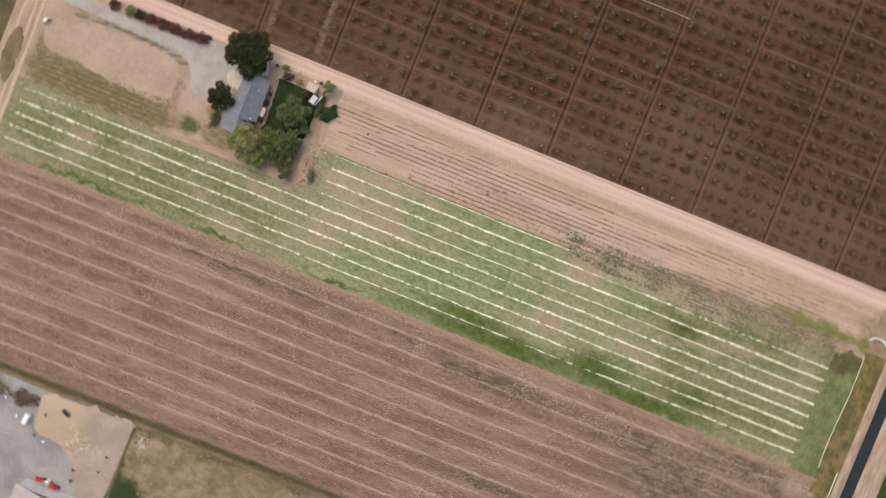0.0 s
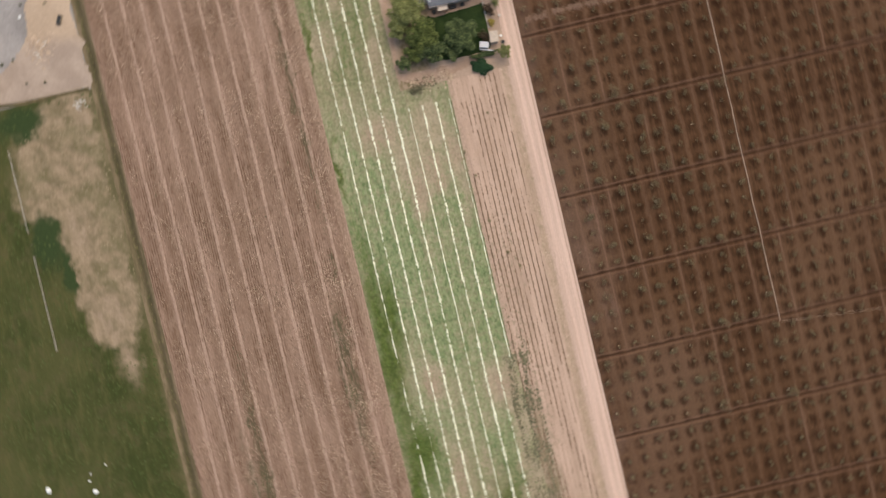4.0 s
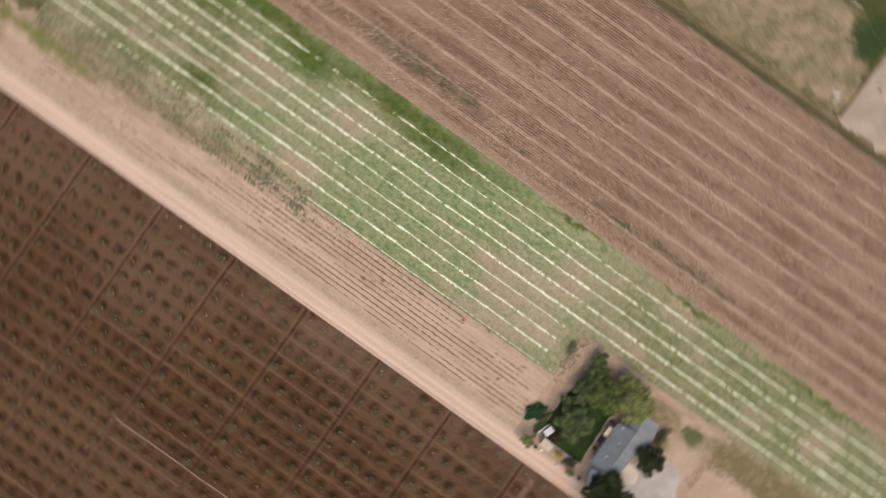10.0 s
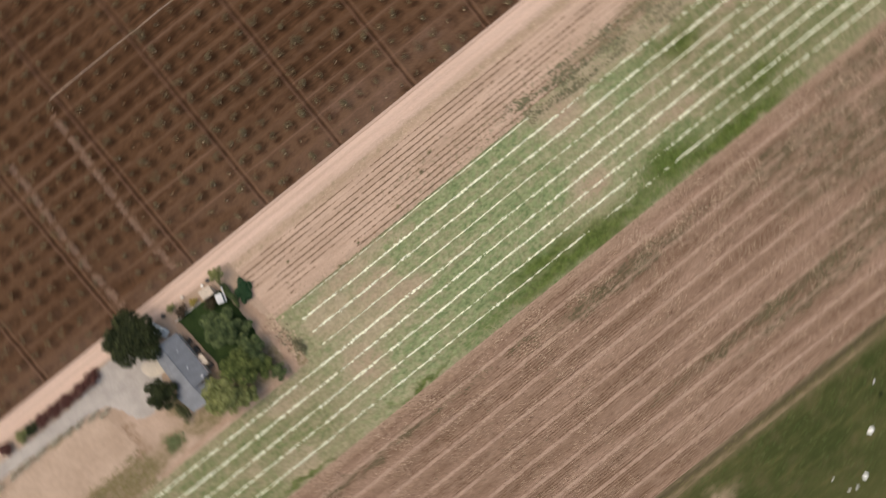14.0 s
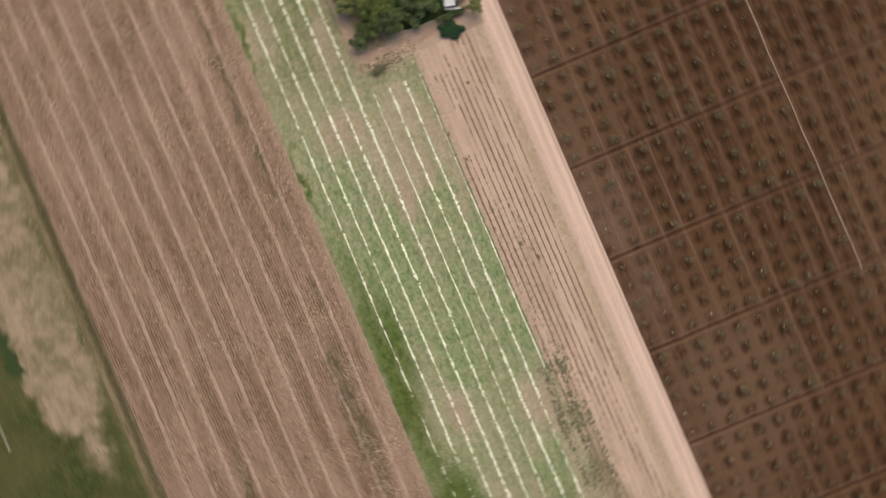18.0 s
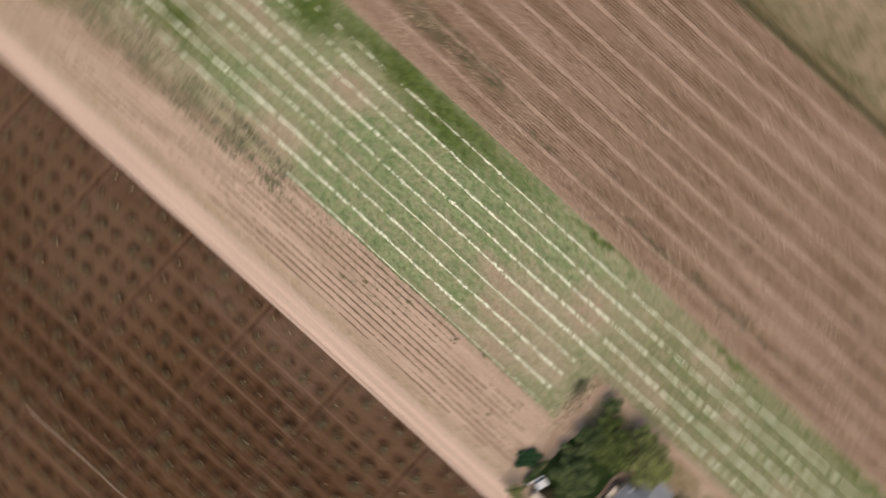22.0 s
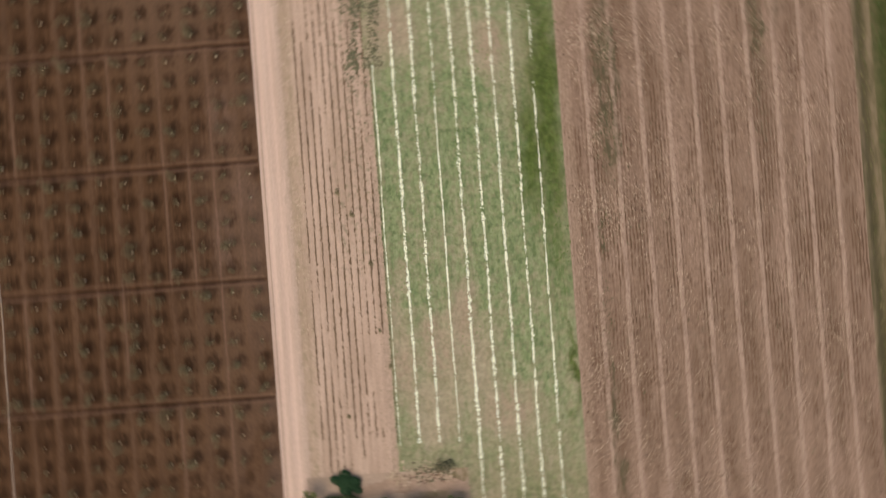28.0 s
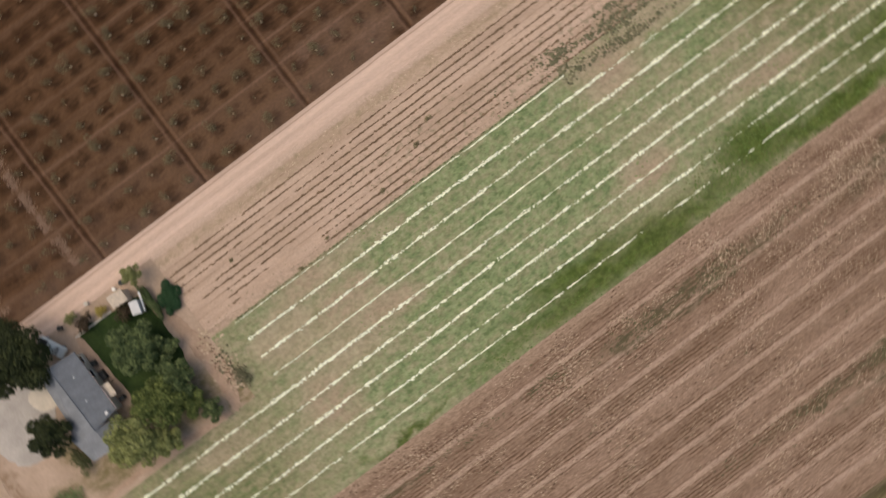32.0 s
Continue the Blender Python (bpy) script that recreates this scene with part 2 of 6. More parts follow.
bare = n.patches(rv, [(5.5, -16.5, 7, 8), (6, -3, 7, 6), (14, -10, 14, 12, 0.0), (20, -8.5, 7, 3, 0.2), (72, -1.5, 7, 4.5, 0.3), (68, -16.5, 6, 3.5, 0.3), (82, -4.6, 5, 2.2, 0.2), (92, -15, 10, 3.4), (78, 2.2, 14, 3.2, 0.5), (102, 2.6, 18, 2.4, 0.5), (91, -8, 6, 1.6, 0.2), (118, -4, 14, 2.2, 0.3), (99, -18, 8, 2, 0.2), (-62, -17.5, 5, 6, 0.3), (-47, -15, 6, 4, 0.3), (-30, -18, 5, 4, 0.2), (-14, -12, 6, 4, 0.2), (-64, -20, 5, 7), (104, -6, 12, 4), (-20, -24, 6, 5), (30, 1, 4, 2), (14, 1.7, 13, 3.4, 0.0), (24.6, -9.7, 5, 3, 0.3), (24, 2.4, 9, 1.6, 0.1)])
cover = n.math("ADD", n.math("MULTIPLY", green, 0.42), n.math("SUBTRACT", 0.68, n.math("MULTIPLY", bare, 0.5)))
cover = n.math("MULTIPLY", cover, n.ramp(n.noise((0.07, 0.12, 1), 4.0, 0.6, (3, 4, 0)), 0.36, 0.6, 0.72, 1.08))
cover = n.math("MULTIPLY", cover, n.ramp(n.noise((0.25, 0.8, 1), 6.0, 0.7), 0.22, 0.5, 0.6, 1.0))
cover = n.math("MULTIPLY", cover, n.ramp(n.noise(0.7, 3.0, 0.55, (5, 2, 0)), 0.36, 0.6, 0.66, 1.12))
cover = n.math("MULTIPLY", cover, n.ramp(n.noise((0.07, 1.9, 1), 4.0, 0.6, (2, 6, 0)), 0.35, 0.62, 0.82, 1.1))
ends = n.math("MAXIMUM", n.ramp(n.axis(0, rv), 6.0, -12.0, 0, 0.75), n.ramp(n.axis(0, rv), 78.0, 106.0, 0, 0.85))
weed = n.mix(n.math("MULTIPLY", ends, 0.75), weed, n.mix(n.ramp(n.noise((0.2, 0.7, 1), 5.0, 0.65), 0.35, 0.65), (0.125, 0.125, 0.048), (0.23, 0.205, 0.105)))
c = n.mix(cover, soil, weed)
c = n.mix(n.math("MULTIPLY", cover, n.ramp(n.noise((0.95, 1.2, 1), 3.0, 0.5, (7, 3, 0)), 0.5, 0.64, 0, 0.5)), c, (0.128, 0.168, 0.072))
core = n.patches(n.ragged(4.0, 0.35), [(5.5, -16.5, 5.5, 6, 0.2), (15, -4.5, 6, 4, 0.1), (73, 0.5, 6, 5, 0.2), (69, -17, 5, 3, 0.2), (20, -9, 5, 2.2, 0.1), (93, -15.5, 8, 2.2, 0.2), (-62, -17, 4, 4, 0.1), (118, -4, 10, 1.6, 0.2), (14, 1.8, 8, 2.6, 0.1), (19.5, -3.6, 4.5, 2.6, 0.2), (24.6, -9.7, 4, 2, 0.2)])
c = n.mix(n.math("MULTIPLY", core, n.ramp(n.noise((0.5, 0.8, 1), 4.0, 0.6, (8, 2, 0)), 0.34, 0.6, 0.2, 0.8)), c, (0.425, 0.31, 0.222))
grass = n.mix(n.ramp(n.noise((0.3, 0.3, 1), 5.0, 0.65, (2, 8, 0)), 0.35, 0.65), (0.14, 0.165, 0.072), (0.235, 0.245, 0.125))
c = n.mix(n.ramp(n.axis(0, n.ragged(3.0, 0.4)), 141.8, 144.6), c, grass)
dense = n.patches(rv, [(58, -26.2, 44, 4.4, 0.1), (84.5, -23.6, 12, 6.5, 0.15), (113, -21, 10, 3.6, 0.1), (98, -26.6, 28, 3, 0.2), (103, -5, 9, 4.5, 0.0), (-58, -27.6, 28, 0.9, 0.0), (-20, -27.8, 14, 0.9, 0.0), (12, -27.6, 14, 1.0, 0.0), (50, -22.8, 20, 3.6, 0.0)])
c = n.mix(n.math("MULTIPLY", dense, 0.9), c, lush)
edge = n.math("MULTIPLY", n.ramp(n.axis(1, n.ragged(0.9, 0.9)), 3.75, 4.25), n.ramp(n.axis(0, n.ragged(5.0, 0.4)), 71.0, 64.0))
c = n.mix(edge, c, (0.50, 0.355, 0.27))
c = n.mix(0.36, c, n.mix(n.ramp(n.noise((1.1, 1.5, 1), 3.0, 0.55, (9, 9, 0)), 0.36, 0.64), (0.66, 0.68, 0.62), (1.22, 1.2, 1.2)), "MULTIPLY")
fine = n.noise(1.7, 6.0, 0.75)
c = n.mix(0.3, c, n.mix(n.ramp(fine, 0.3, 0.7), (0.35, 0.35, 0.35), (1, 1, 1)), "MULTIPLY")
M_STRIP = n.done(c, fine, 0.6)

# ploughed field: brown, streaked along the beds, pale compacted bed edges
n = Net("ploughed_soil")
x, y = n.axis(0), n.axis(1)
rows = n.axis(1, n.ragged(0.5, 0.35))
c = n.mix(n.ramp(n.noise((0.02, 0.16, 1), 5.0, 0.6), 0.33, 0.67), (0.322, 0.209, 0.153), (0.418, 0.279, 0.209))
c = n.mix(n.ramp(n.noise((0.04, 0.11, 1), 4.0, 0.6, (5, 2, 0)), 0.42, 0.66, 0, 0.5), c, (0.257, 0.163, 0.112))
c = n.mix(n.ramp(n.noise((0.26, 2.3, 1), 6.0, 0.7), 0.47, 0.70, 0, 0.62), c, (0.180, 0.109, 0.068))
c = n.mix(n.ramp(n.noise((0.3, 3.1, 1), 4.0, 0.6, (9, 4, 0)), 0.52, 0.72, 0, 0.5), c, (0.408, 0.271, 0.195))
drill = n.math("MULTIPLY", n.line(rows, 0.58125, -78.9, 0.2), n.ramp(n.noise((0.05, 0.28, 1), 5.0, 0.6, (1, 9, 0)), 0.42, 0.58, 0.0, 0.95))
c = n.mix(n.math("MULTIPLY", drill, n.ramp(n.noise((0.5, 2.0, 1), 4.0, 0.7, (4, 4, 0)), 0.36, 0.56, 0.15, 1.0)), c, (0.128, 0.072, 0.042))
bed = n.math("FRACT", n.math("DIVIDE", n.math("ADD", rows, 79.48), 4.65))
c = n.mix(n.math("MULTIPLY", n.ramp(n.math("ABSOLUTE", n.math("SUBTRACT", bed, 0.55)), 0.4, 0.1, 0, 0.42), n.ramp(n.noise((0.03, 0.25, 1), 4.0, 0.6, (7, 7, 0)), 0.3, 0.62)), c, (0.171, 0.103, 0.063))
c = n.mix(n.math("MULTIPLY", n.line(rows, 4.65, -79.05, 0.22), n.ramp(n.noise((0.06, 0.4, 1), 4.0, 0.6, (2, 7, 0)), 0.38, 0.6, 0.15, 0.8)), c, (0.157, 0.092, 0.057))
c = n.mix(n.math("MULTIPLY", n.line(rows, 4.65, -79.48, 0.6), n.ramp(n.noise((0.16, 0.4, 1), 5.0, 0.65), 0.3, 0.58, 0.2, 0.95)), c, (0.475, 0.328, 0.250))
gap = n.ramp(n.noise((0.07, 0.35, 1), 5.0, 0.6, (1, 9, 0)), 0.4, 0.62)
clod = n.noise((1.5, 3.0, 1), 3.0, 0.7, (2, 5, 0))
c = n.mix(n.math("MULTIPLY", gap, n.ramp(clod, 0.58, 0.67, 0, 0.7)), c, (0.123, 0.073, 0.048))
c = n.mix(n.math("MULTIPLY", gap, n.ramp(n.noise(3.6, 2.0, 0.6, (8, 1, 0)), 0.6, 0.7, 0, 0.8)), c, (0.522, 0.380, 0.266))
rv = n.ragged(5.0, 0.3)
weedy = n.patches(rv, [(88, -62.7, 36, 1.8), (62, -36.5, 22, 2.2), (120, -45, 24, 9), (95, -66, 30, 2), (118, -60, 18, 5), (132, -33, 16, 4), (145, -36, 10, 5), (108, -38, 20, 4), (-10, -34, 30, 1.2)])
c = n.mix(n.math("MULTIPLY", weedy, n.ramp(n.noise((0.22, 1.4, 1), 5.0, 0.7), 0.42, 0.6, 0.1, 0.9)), c, (0.109, 0.095, 0.052))
c = n.mix(n.math("MULTIPLY", n.patches(rv, [(146, -33, 5, 4, 0.3), (152, -34, 4, 5, 0.3)]), 0.8), c, (0.43, 0.305, 0.228))
c = n.mix(n.math("MULTIPLY", n.ramp(n.axis(1, n.ragged(1.4, 0.5)), -31.0, -29.6), n.ramp(n.noise((0.15, 0.8, 1), 4.0, 0.6, (3, 3, 0)), 0.3, 0.6, 0.3, 0.9)), c, (0.399, 0.275, 0.199))
c = n.mix(n.ramp(n.noise((0.22, 0.5, 1), 5.0, 0.6, (6, 6, 0)), 0.5, 0.68, 0, 0.5), c, (0.366, 0.249, 0.186))
c = n.mix(n.ramp(n.noise((0.5, 1.1, 1), 4.0, 0.6, (8, 3, 0)), 0.54, 0.7, 0, 0.42), c, (0.166, 0.101, 0.063))
fine = n.noise((1.2, 3.4, 1), 6.0, 0.75)
c = n.mix(0.5, c, n.mix(n.ramp(fine, 0.37, 0.63), (0.42, 0.40, 0.38), (1.12, 1.12, 1.12)), "MULTIPLY")
M_FIELD = n.done(c, fine, 0.35)

# seedling strip: pale pinkish soil, weedier towards the canal end
n = Net("seedbed_soil")
rv = n.ragged(6.0, 0.25)
c = n.mix(n.ramp(n.noise((0.05, 0.35, 1), 5.0), 0.35, 0.65), (0.500, 0.351, 0.262), (0.600, 0.428, 0.329))
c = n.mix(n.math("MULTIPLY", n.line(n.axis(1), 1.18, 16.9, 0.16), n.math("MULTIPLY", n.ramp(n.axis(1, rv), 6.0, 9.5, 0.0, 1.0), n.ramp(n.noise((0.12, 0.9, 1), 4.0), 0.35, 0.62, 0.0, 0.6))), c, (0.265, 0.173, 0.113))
weedy = n.patches(rv, [(112, 6.2, 42, 3.6), (124, 5.6, 26, 4.4, 0.4), (130, 7, 22, 4), (151, 15, 6, 4)])
c = n.mix(n.math("MULTIPLY", weedy, n.ramp(n.noise((0.4, 1.1, 1), 5.0, 0.7), 0.35, 0.6, 0.4, 0.95)), c, (0.24, 0.194, 0.115))
band = n.patches(rv, [(136, 9.9, 17, 2.1, 0.5), (150, 10, 5, 3, 0.5)])
c = n.mix(n.math("MULTIPLY", band, n.ramp(n.noise((0.5, 1.0, 1), 5.0, 0.7), 0.3, 0.6, 0.6, 1.0)), c, (0.175, 0.180, 0.055))
dry = n.math("MAXIMUM", n.ramp(n.axis(1, n.ragged(1.6, 0.4)), 16.9, 18.4), n.math("MULTIPLY", n.patches(rv, [(128, 15, 36, 6, 0.3)]), 0.75))
c = n.mix(n.math("MULTIPLY", dry, n.ramp(n.noise((0.7, 1.2, 1), 5.0, 0.7), 0.35, 0.6, 0.15, 0.8)), c, (0.455, 0.327, 0.228))
c = n.mix(n.math("MULTIPLY", dry, n.ramp(n.noise((0.5, 0.8, 1), 4.0, 0.65, (3, 9, 0)), 0.5, 0.64, 0, 0.6)), c, (0.335, 0.262, 0.165))
c = n.mix(n.ramp(n.axis(1, n.ragged(1.1, 1.1)), 18.9, 20.0, 0, 0.9), c, (0.605, 0.434, 0.345))
sprout = n.math("MULTIPLY", n.patches(rv, [(52, 6.5, 30, 5, 0.3), (78, 8, 26, 5, 0.3), (40, 11, 16, 2.5, 0.2)]), n.ramp(n.noise((0.8, 1.0, 1), 4.0, 0.6, (4, 7, 0)), 0.52, 0.64, 0, 0.6))
c = n.mix(sprout, c, (0.249, 0.217, 0.133))
fine = n.noise(2.4, 6.0, 0.7)
c = n.mix(0.28, c, n.mix(n.ramp(fine, 0.3, 0.7), (0.4, 0.4, 0.4), (1, 1, 1)), "MULTIPLY")
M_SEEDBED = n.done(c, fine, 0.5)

# farm road: pale dust with two worn wheel tracks
n = Net("road_dust")
y = n.axis(1, n.ragged(0.7, 0.2))
c = n.mix(n.ramp(n.noise((0.03, 0.5, 1), 5.0), 0.35, 0.65), (0.563, 0.395, 0.312), (0.671, 0.482, 0.389))
track = n.math("MAXIMUM", n.ramp(n.math("ABSOLUTE", n.math("SUBTRACT", y, 21.5)), 0.75, 0.25), n.ramp(n.math("ABSOLUTE", n.math("SUBTRACT", y, 23.3)), 0.7, 0.25))
c = n.mix(n.math("MULTIPLY", track, 0.6), c, (0.725, 0.519, 0.416))
c = n.mix(n.ramp(n.math("ABSOLUTE", n.math("SUBTRACT", n.axis(1, n.ragged(0.25, 0.3)), 23.75)), 0.16, 0.06, 0, 0.55), c, (0.354, 0.234, 0.172))
fine = n.noise((1.2, 3.0, 1), 5.0, 0.65)
c = n.mix(0.18, c, n.mix(n.ramp(fine, 0.3, 0.7), (0.4, 0.4, 0.4), (1, 1, 1)), "MULTIPLY")
M_ROAD = n.done(c, fine, 0.35)

# rough pasture: dark green, with bleached straw patches
n = Net("pasture_ground")
rv = n.ragged(8.0, 0.34)
c = n.mix(n.ramp(n.noise(0.05, 5.0, 0.6), 0.35, 0.65), (0.052, 0.066, 0.021), (0.09, 0.092, 0.035))
c = n.mix(n.ramp(n.noise((0.12, 0.5, 1), 5.0, 0.65), 0.45, 0.72, 0, 0.6), c, (0.138, 0.122, 0.05))
c = n.mix(n.ramp(n.noise(0.22, 5.0, 0.65, (6, 2, 0)), 0.48, 0.66, 0, 0.55), c, (0.115, 0.098, 0.047))
straw = n.patches(rv, [(-8, -93, 14, 13, 0.7), (-1, -99, 11, 9.5, 0.7), (12, -90, 16, 9.5, 0.7), (27, -90, 13, 8.6, 0.75), (35, -90.5, 8, 7.5, 0.65), (-18, -88, 6, 7, 0.8), (46, -89, 9, 3.6, 0.1)])
sc = n.mix(n.ramp(n.noise(0.28, 5.0, 0.65), 0.35, 0.65), (0.215, 0.168, 0.10), (0.385, 0.285, 0.19))
sc = n.mix(n.ramp(n.noise(0.11, 5.0, 0.65, (3, 1, 0)), 0.46, 0.66, 0, 0.55), sc, (0.16, 0.145, 0.07))
sc = n.mix(n.math("MULTIPLY", n.patches(rv, [(34, -91, 9, 6, 0.2), (12, -93, 8, 4, 0.1), (46, -89, 6, 3, 0.1), (-14, -86, 6, 3, 0.1)]), n.ramp(n.noise((0.35, 0.5, 1), 4.0, 0.6, (1, 1, 0)), 0.42, 0.6, 0.1, 0.7)), sc, (0.40, 0.295, 0.21))
c = n.mix(straw, c, sc)
c = n.mix(n.patches(rv, [(-18, -101.5, 5, 7), (12, -102, 8, 4.5), (20, -98.5, 7, 2)]), c, (0.045, 0.068, 0.026))
c = n.mix(n.ramp(n.axis(1, n.ragged(3.0, 0.8)), -84.4, -82.0, 0, 0.7), c, (0.165, 0.138, 0.072))
fine = n.noise(1.4, 6.0, 0.7)
c = n.mix(0.28, c, n.mix(n.ramp(fine, 0.3, 0.7), (0.35, 0.35, 0.35), (1, 1, 1)), "MULTIPLY")
M_PASTURE = n.done(c, fine, 0.6)

# ground round the homestead: worn earth with weeds
n = Net("homestead_earth")
rv = n.ragged(5.0, 0.3)
c = n.mix(n.ramp(n.noise(0.12, 5.0), 0.35, 0.65), (0.42, 0.30, 0.22), (0.52, 0.375, 0.285))
weedy = n.patches(rv, [(-63, -4.0, 26, 4.2, 0.7), (-76, -2.2, 9, 5.2, 0.8), (-38.5, -2.8, 4, 3), (-30, -3.5, 6, 3), (-16, -1, 11, 5.5), (-60, 14.5, 18, 2.0), (-80, 2, 4, 6), (-1.5, -1.5, 4, 6), (-4.5, -6.5, 5, 2.6), (-33, 2, 3, 3)])
c = n.mix(n.math("MULTIPLY", weedy, n.ramp(n.noise((0.5, 1.3, 1), 5.0, 0.7), 0.35, 0.6, 0.3, 0.9)), c, (0.195, 0.155, 0.074))
c = n.mix(n.math("MULTIPLY", n.patches(rv, [(-63, -3.5, 22, 5)]), n.math("MULTIPLY", n.line(n.axis(1, n.ragged(0.5, 0.4)), 1.25, -4.0, 0.42), 0.7)), c, (0.145, 0.115, 0.05))
c = n.mix(n.math("MULTIPLY", n.patches(n.ragged(3.0, 0.5), [(-44.4, 4.0, 1.8, 5.5, 0.2), (-45.5, -0.5, 3.5, 1.6, 0.2)]), n.ramp(n.noise(0.9, 4.0, 0.6, (4, 1, 0)), 0.36, 0.6, 0.2, 0.9)), c, (0.29, 0.19, 0.125))
fine = n.noise(2.2, 6.0, 0.7)
c = n.mix(0.28, c, n.mix(n.ramp(fine, 0.3, 0.7), (0.4, 0.4, 0.4), (1, 1, 1)), "MULTIPLY")
M_HOME = n.done(c, fine, 0.5)

M_FAR = earth("far_land", (0.10, 0.085, 0.04), (0.23, 0.17, 0.10), 0.012, 0.5)
M_TANFIELD = earth("bare_sandy_soil", (0.43, 0.308, 0.226), (0.525, 0.383, 0.29), 0.07, 0.9, 1.0, 0.22)
M_GRAVEL = earth("grey_gravel", (0.40, 0.352, 0.318), (0.52, 0.46, 0.415), 0.2, 3.0, 1.0, 0.22)
n = Net("yard_sand_and_earth")
rv = n.ragged(5.0, 0.22)
c = n.mix(n.ramp(n.noise(0.07, 5.0, 0.6), 0.35, 0.65), (0.49, 0.365, 0.262), (0.58, 0.435, 0.32))
c = n.mix(n.ramp(n.math("ADD", n.axis(0, rv), n.math("MULTIPLY", n.math("ADD", n.axis(1, rv), 88.0), -0.12)), -38.5, -33.0), c, n.mix(n.ramp(n.noise(0.12, 5.0, 0.6, (3, 3, 0)), 0.35, 0.65), (0.385, 0.295, 0.235), (0.475, 0.37, 0.295)))
fine = n.noise(1.3, 5.0, 0.65)
c = n.mix(0.2, c, n.mix(n.ramp(fine, 0.3, 0.7), (0.4, 0.4, 0.4), (1, 1, 1)), "MULTIPLY")
M_YARDBARE = n.done(c, fine, 0.4)
M_YARDGREY = earth("yard_hardstand", (0.29, 0.265, 0.25), (0.42, 0.385, 0.365), 0.12, 1.5, 1.0, 0.25)
M_LAWN = earth("watered_lawn", (0.022, 0.040, 0.014), (0.042, 0.066, 0.022), 0.3, 2.5)
M_DIRT = earth("loose_dirt", (0.40, 0.268, 0.192), (0.49, 0.338, 0.25), 0.3, 2.0, 1.0, 0.25)
M_CONCRETE = earth("patio_concrete", (0.58, 0.50, 0.41), (0.68, 0.59, 0.49), 0.4, 3.0, 1.0, 0.15)
n = Net("ditch_earth")
y = n.axis(1, n.ragged(0.7, 0.35))
c = n.mix(n.ramp(n.noise((0.15, 0.6, 1), 5.0, 0.6), 0.35, 0.65), (0.15, 0.12, 0.066), (0.25, 0.187, 0.118))
c = n.mix(n.ramp(n.math("ABSOLUTE", n.math("SUBTRACT", y, -80.7)), 1.15, 0.2, 0, 0.75), c, (0.088, 0.075, 0.04))
fine = n.noise((0.9, 2.0, 1), 5.0, 0.7)
c = n.mix(0.3, c, n.mix(n.ramp(fine, 0.3, 0.7), (0.4, 0.4, 0.4), (1, 1, 1)), "MULTIPLY")
M_DITCHBED = n.done(c, fine, 0.5)
M_DITCH = earth("ditch_weeds", (0.12, 0.10, 0.05), (0.21, 0.16, 0.09), 0.15, 1.8, 0.4, 0.4)
M_CORNER = earth("trodden_corner_earth", (0.27, 0.195, 0.125), (0.42, 0.30, 0.215), 0.22, 1.6, 1.0, 0.3)
n = Net("dry_bank_grass")
c = n.mix(n.ramp(n.noise(0.3, 5.0, 0.65), 0.36, 0.64), (0.115, 0.105, 0.045), (0.235, 0.18, 0.085))
c = n.mix(n.ramp(n.noise((0.35, 0.2, 1), 4.0, 0.6, (4, 1, 0)), 0.52, 0.64, 0, 0.8), c, (0.255, 0.168, 0.072))
c = n.mix(n.ramp(n.noise(0.5, 4.0, 0.6, (8, 5, 0)), 0.54, 0.66, 0, 0.7), c, (0.075, 0.078, 0.032))
fine = n.noise(1.8, 6.0, 0.7)
c = n.mix(0.3, c, n.mix(n.ramp(fine, 0.3, 0.7), (0.4, 0.4, 0.4), (1, 1, 1)), "MULTIPLY")
M_DRYGRASS = n.done(c, fine, 0.5)
n = Net("sandy_track")
x = n.axis(0, n.ragged(1.2, 0.12))
c = n.mix(n.ramp(n.noise((0.5, 0.1, 1), 5.0), 0.35, 0.65), (0.41, 0.292, 0.21), (0.51, 0.37, 0.275))
for x0 in (-85.1, -86.9, -89.6):
    c = n.mix(n.ramp(n.math("ABSOLUTE", n.math("SUBTRACT", x, x0)), 0.5, 0.2, 0, 0.75), c, (0.62, 0.45, 0.355))
c = n.mix(n.math("MULTIPLY", n.ramp(n.math("ABSOLUTE", n.math("SUBTRACT", x, -86.0)), 0.4, 0.1), n.ramp(n.noise((0.6, 0.3, 1), 4.0, 0.6), 0.4, 0.6, 0.1, 0.7)), c, (0.30, 0.225, 0.135))
fine = n.noise(2.0, 5.0, 0.7)
c = n.mix(0.25, c, n.mix(n.ramp(fine, 0.3, 0.7), (0.4, 0.4, 0.4), (1, 1, 1)), "MULTIPLY")
M_TRACK = n.done(c, fine, 0.4)
M_BANK = earth("canal_bank_earth", (0.36, 0.26, 0.18), (0.54, 0.40, 0.30), 0.16, 0.9, 7.0, 0.3)
M_WEDGE = earth("weedy_track_edge", (0.185, 0.138, 0.08), (0.285, 0.205, 0.125), 0.2, 1.6, 1.5, 0.3)
M_FARFIELD = earth("far_bank_crop", (0.035, 0.075, 0.02), (0.06, 0.11, 0.03), 0.1, 1.5)
M_WATER = Net("canal_water", 0.12, 0.5).done((0.028, 0.032, 0.032))

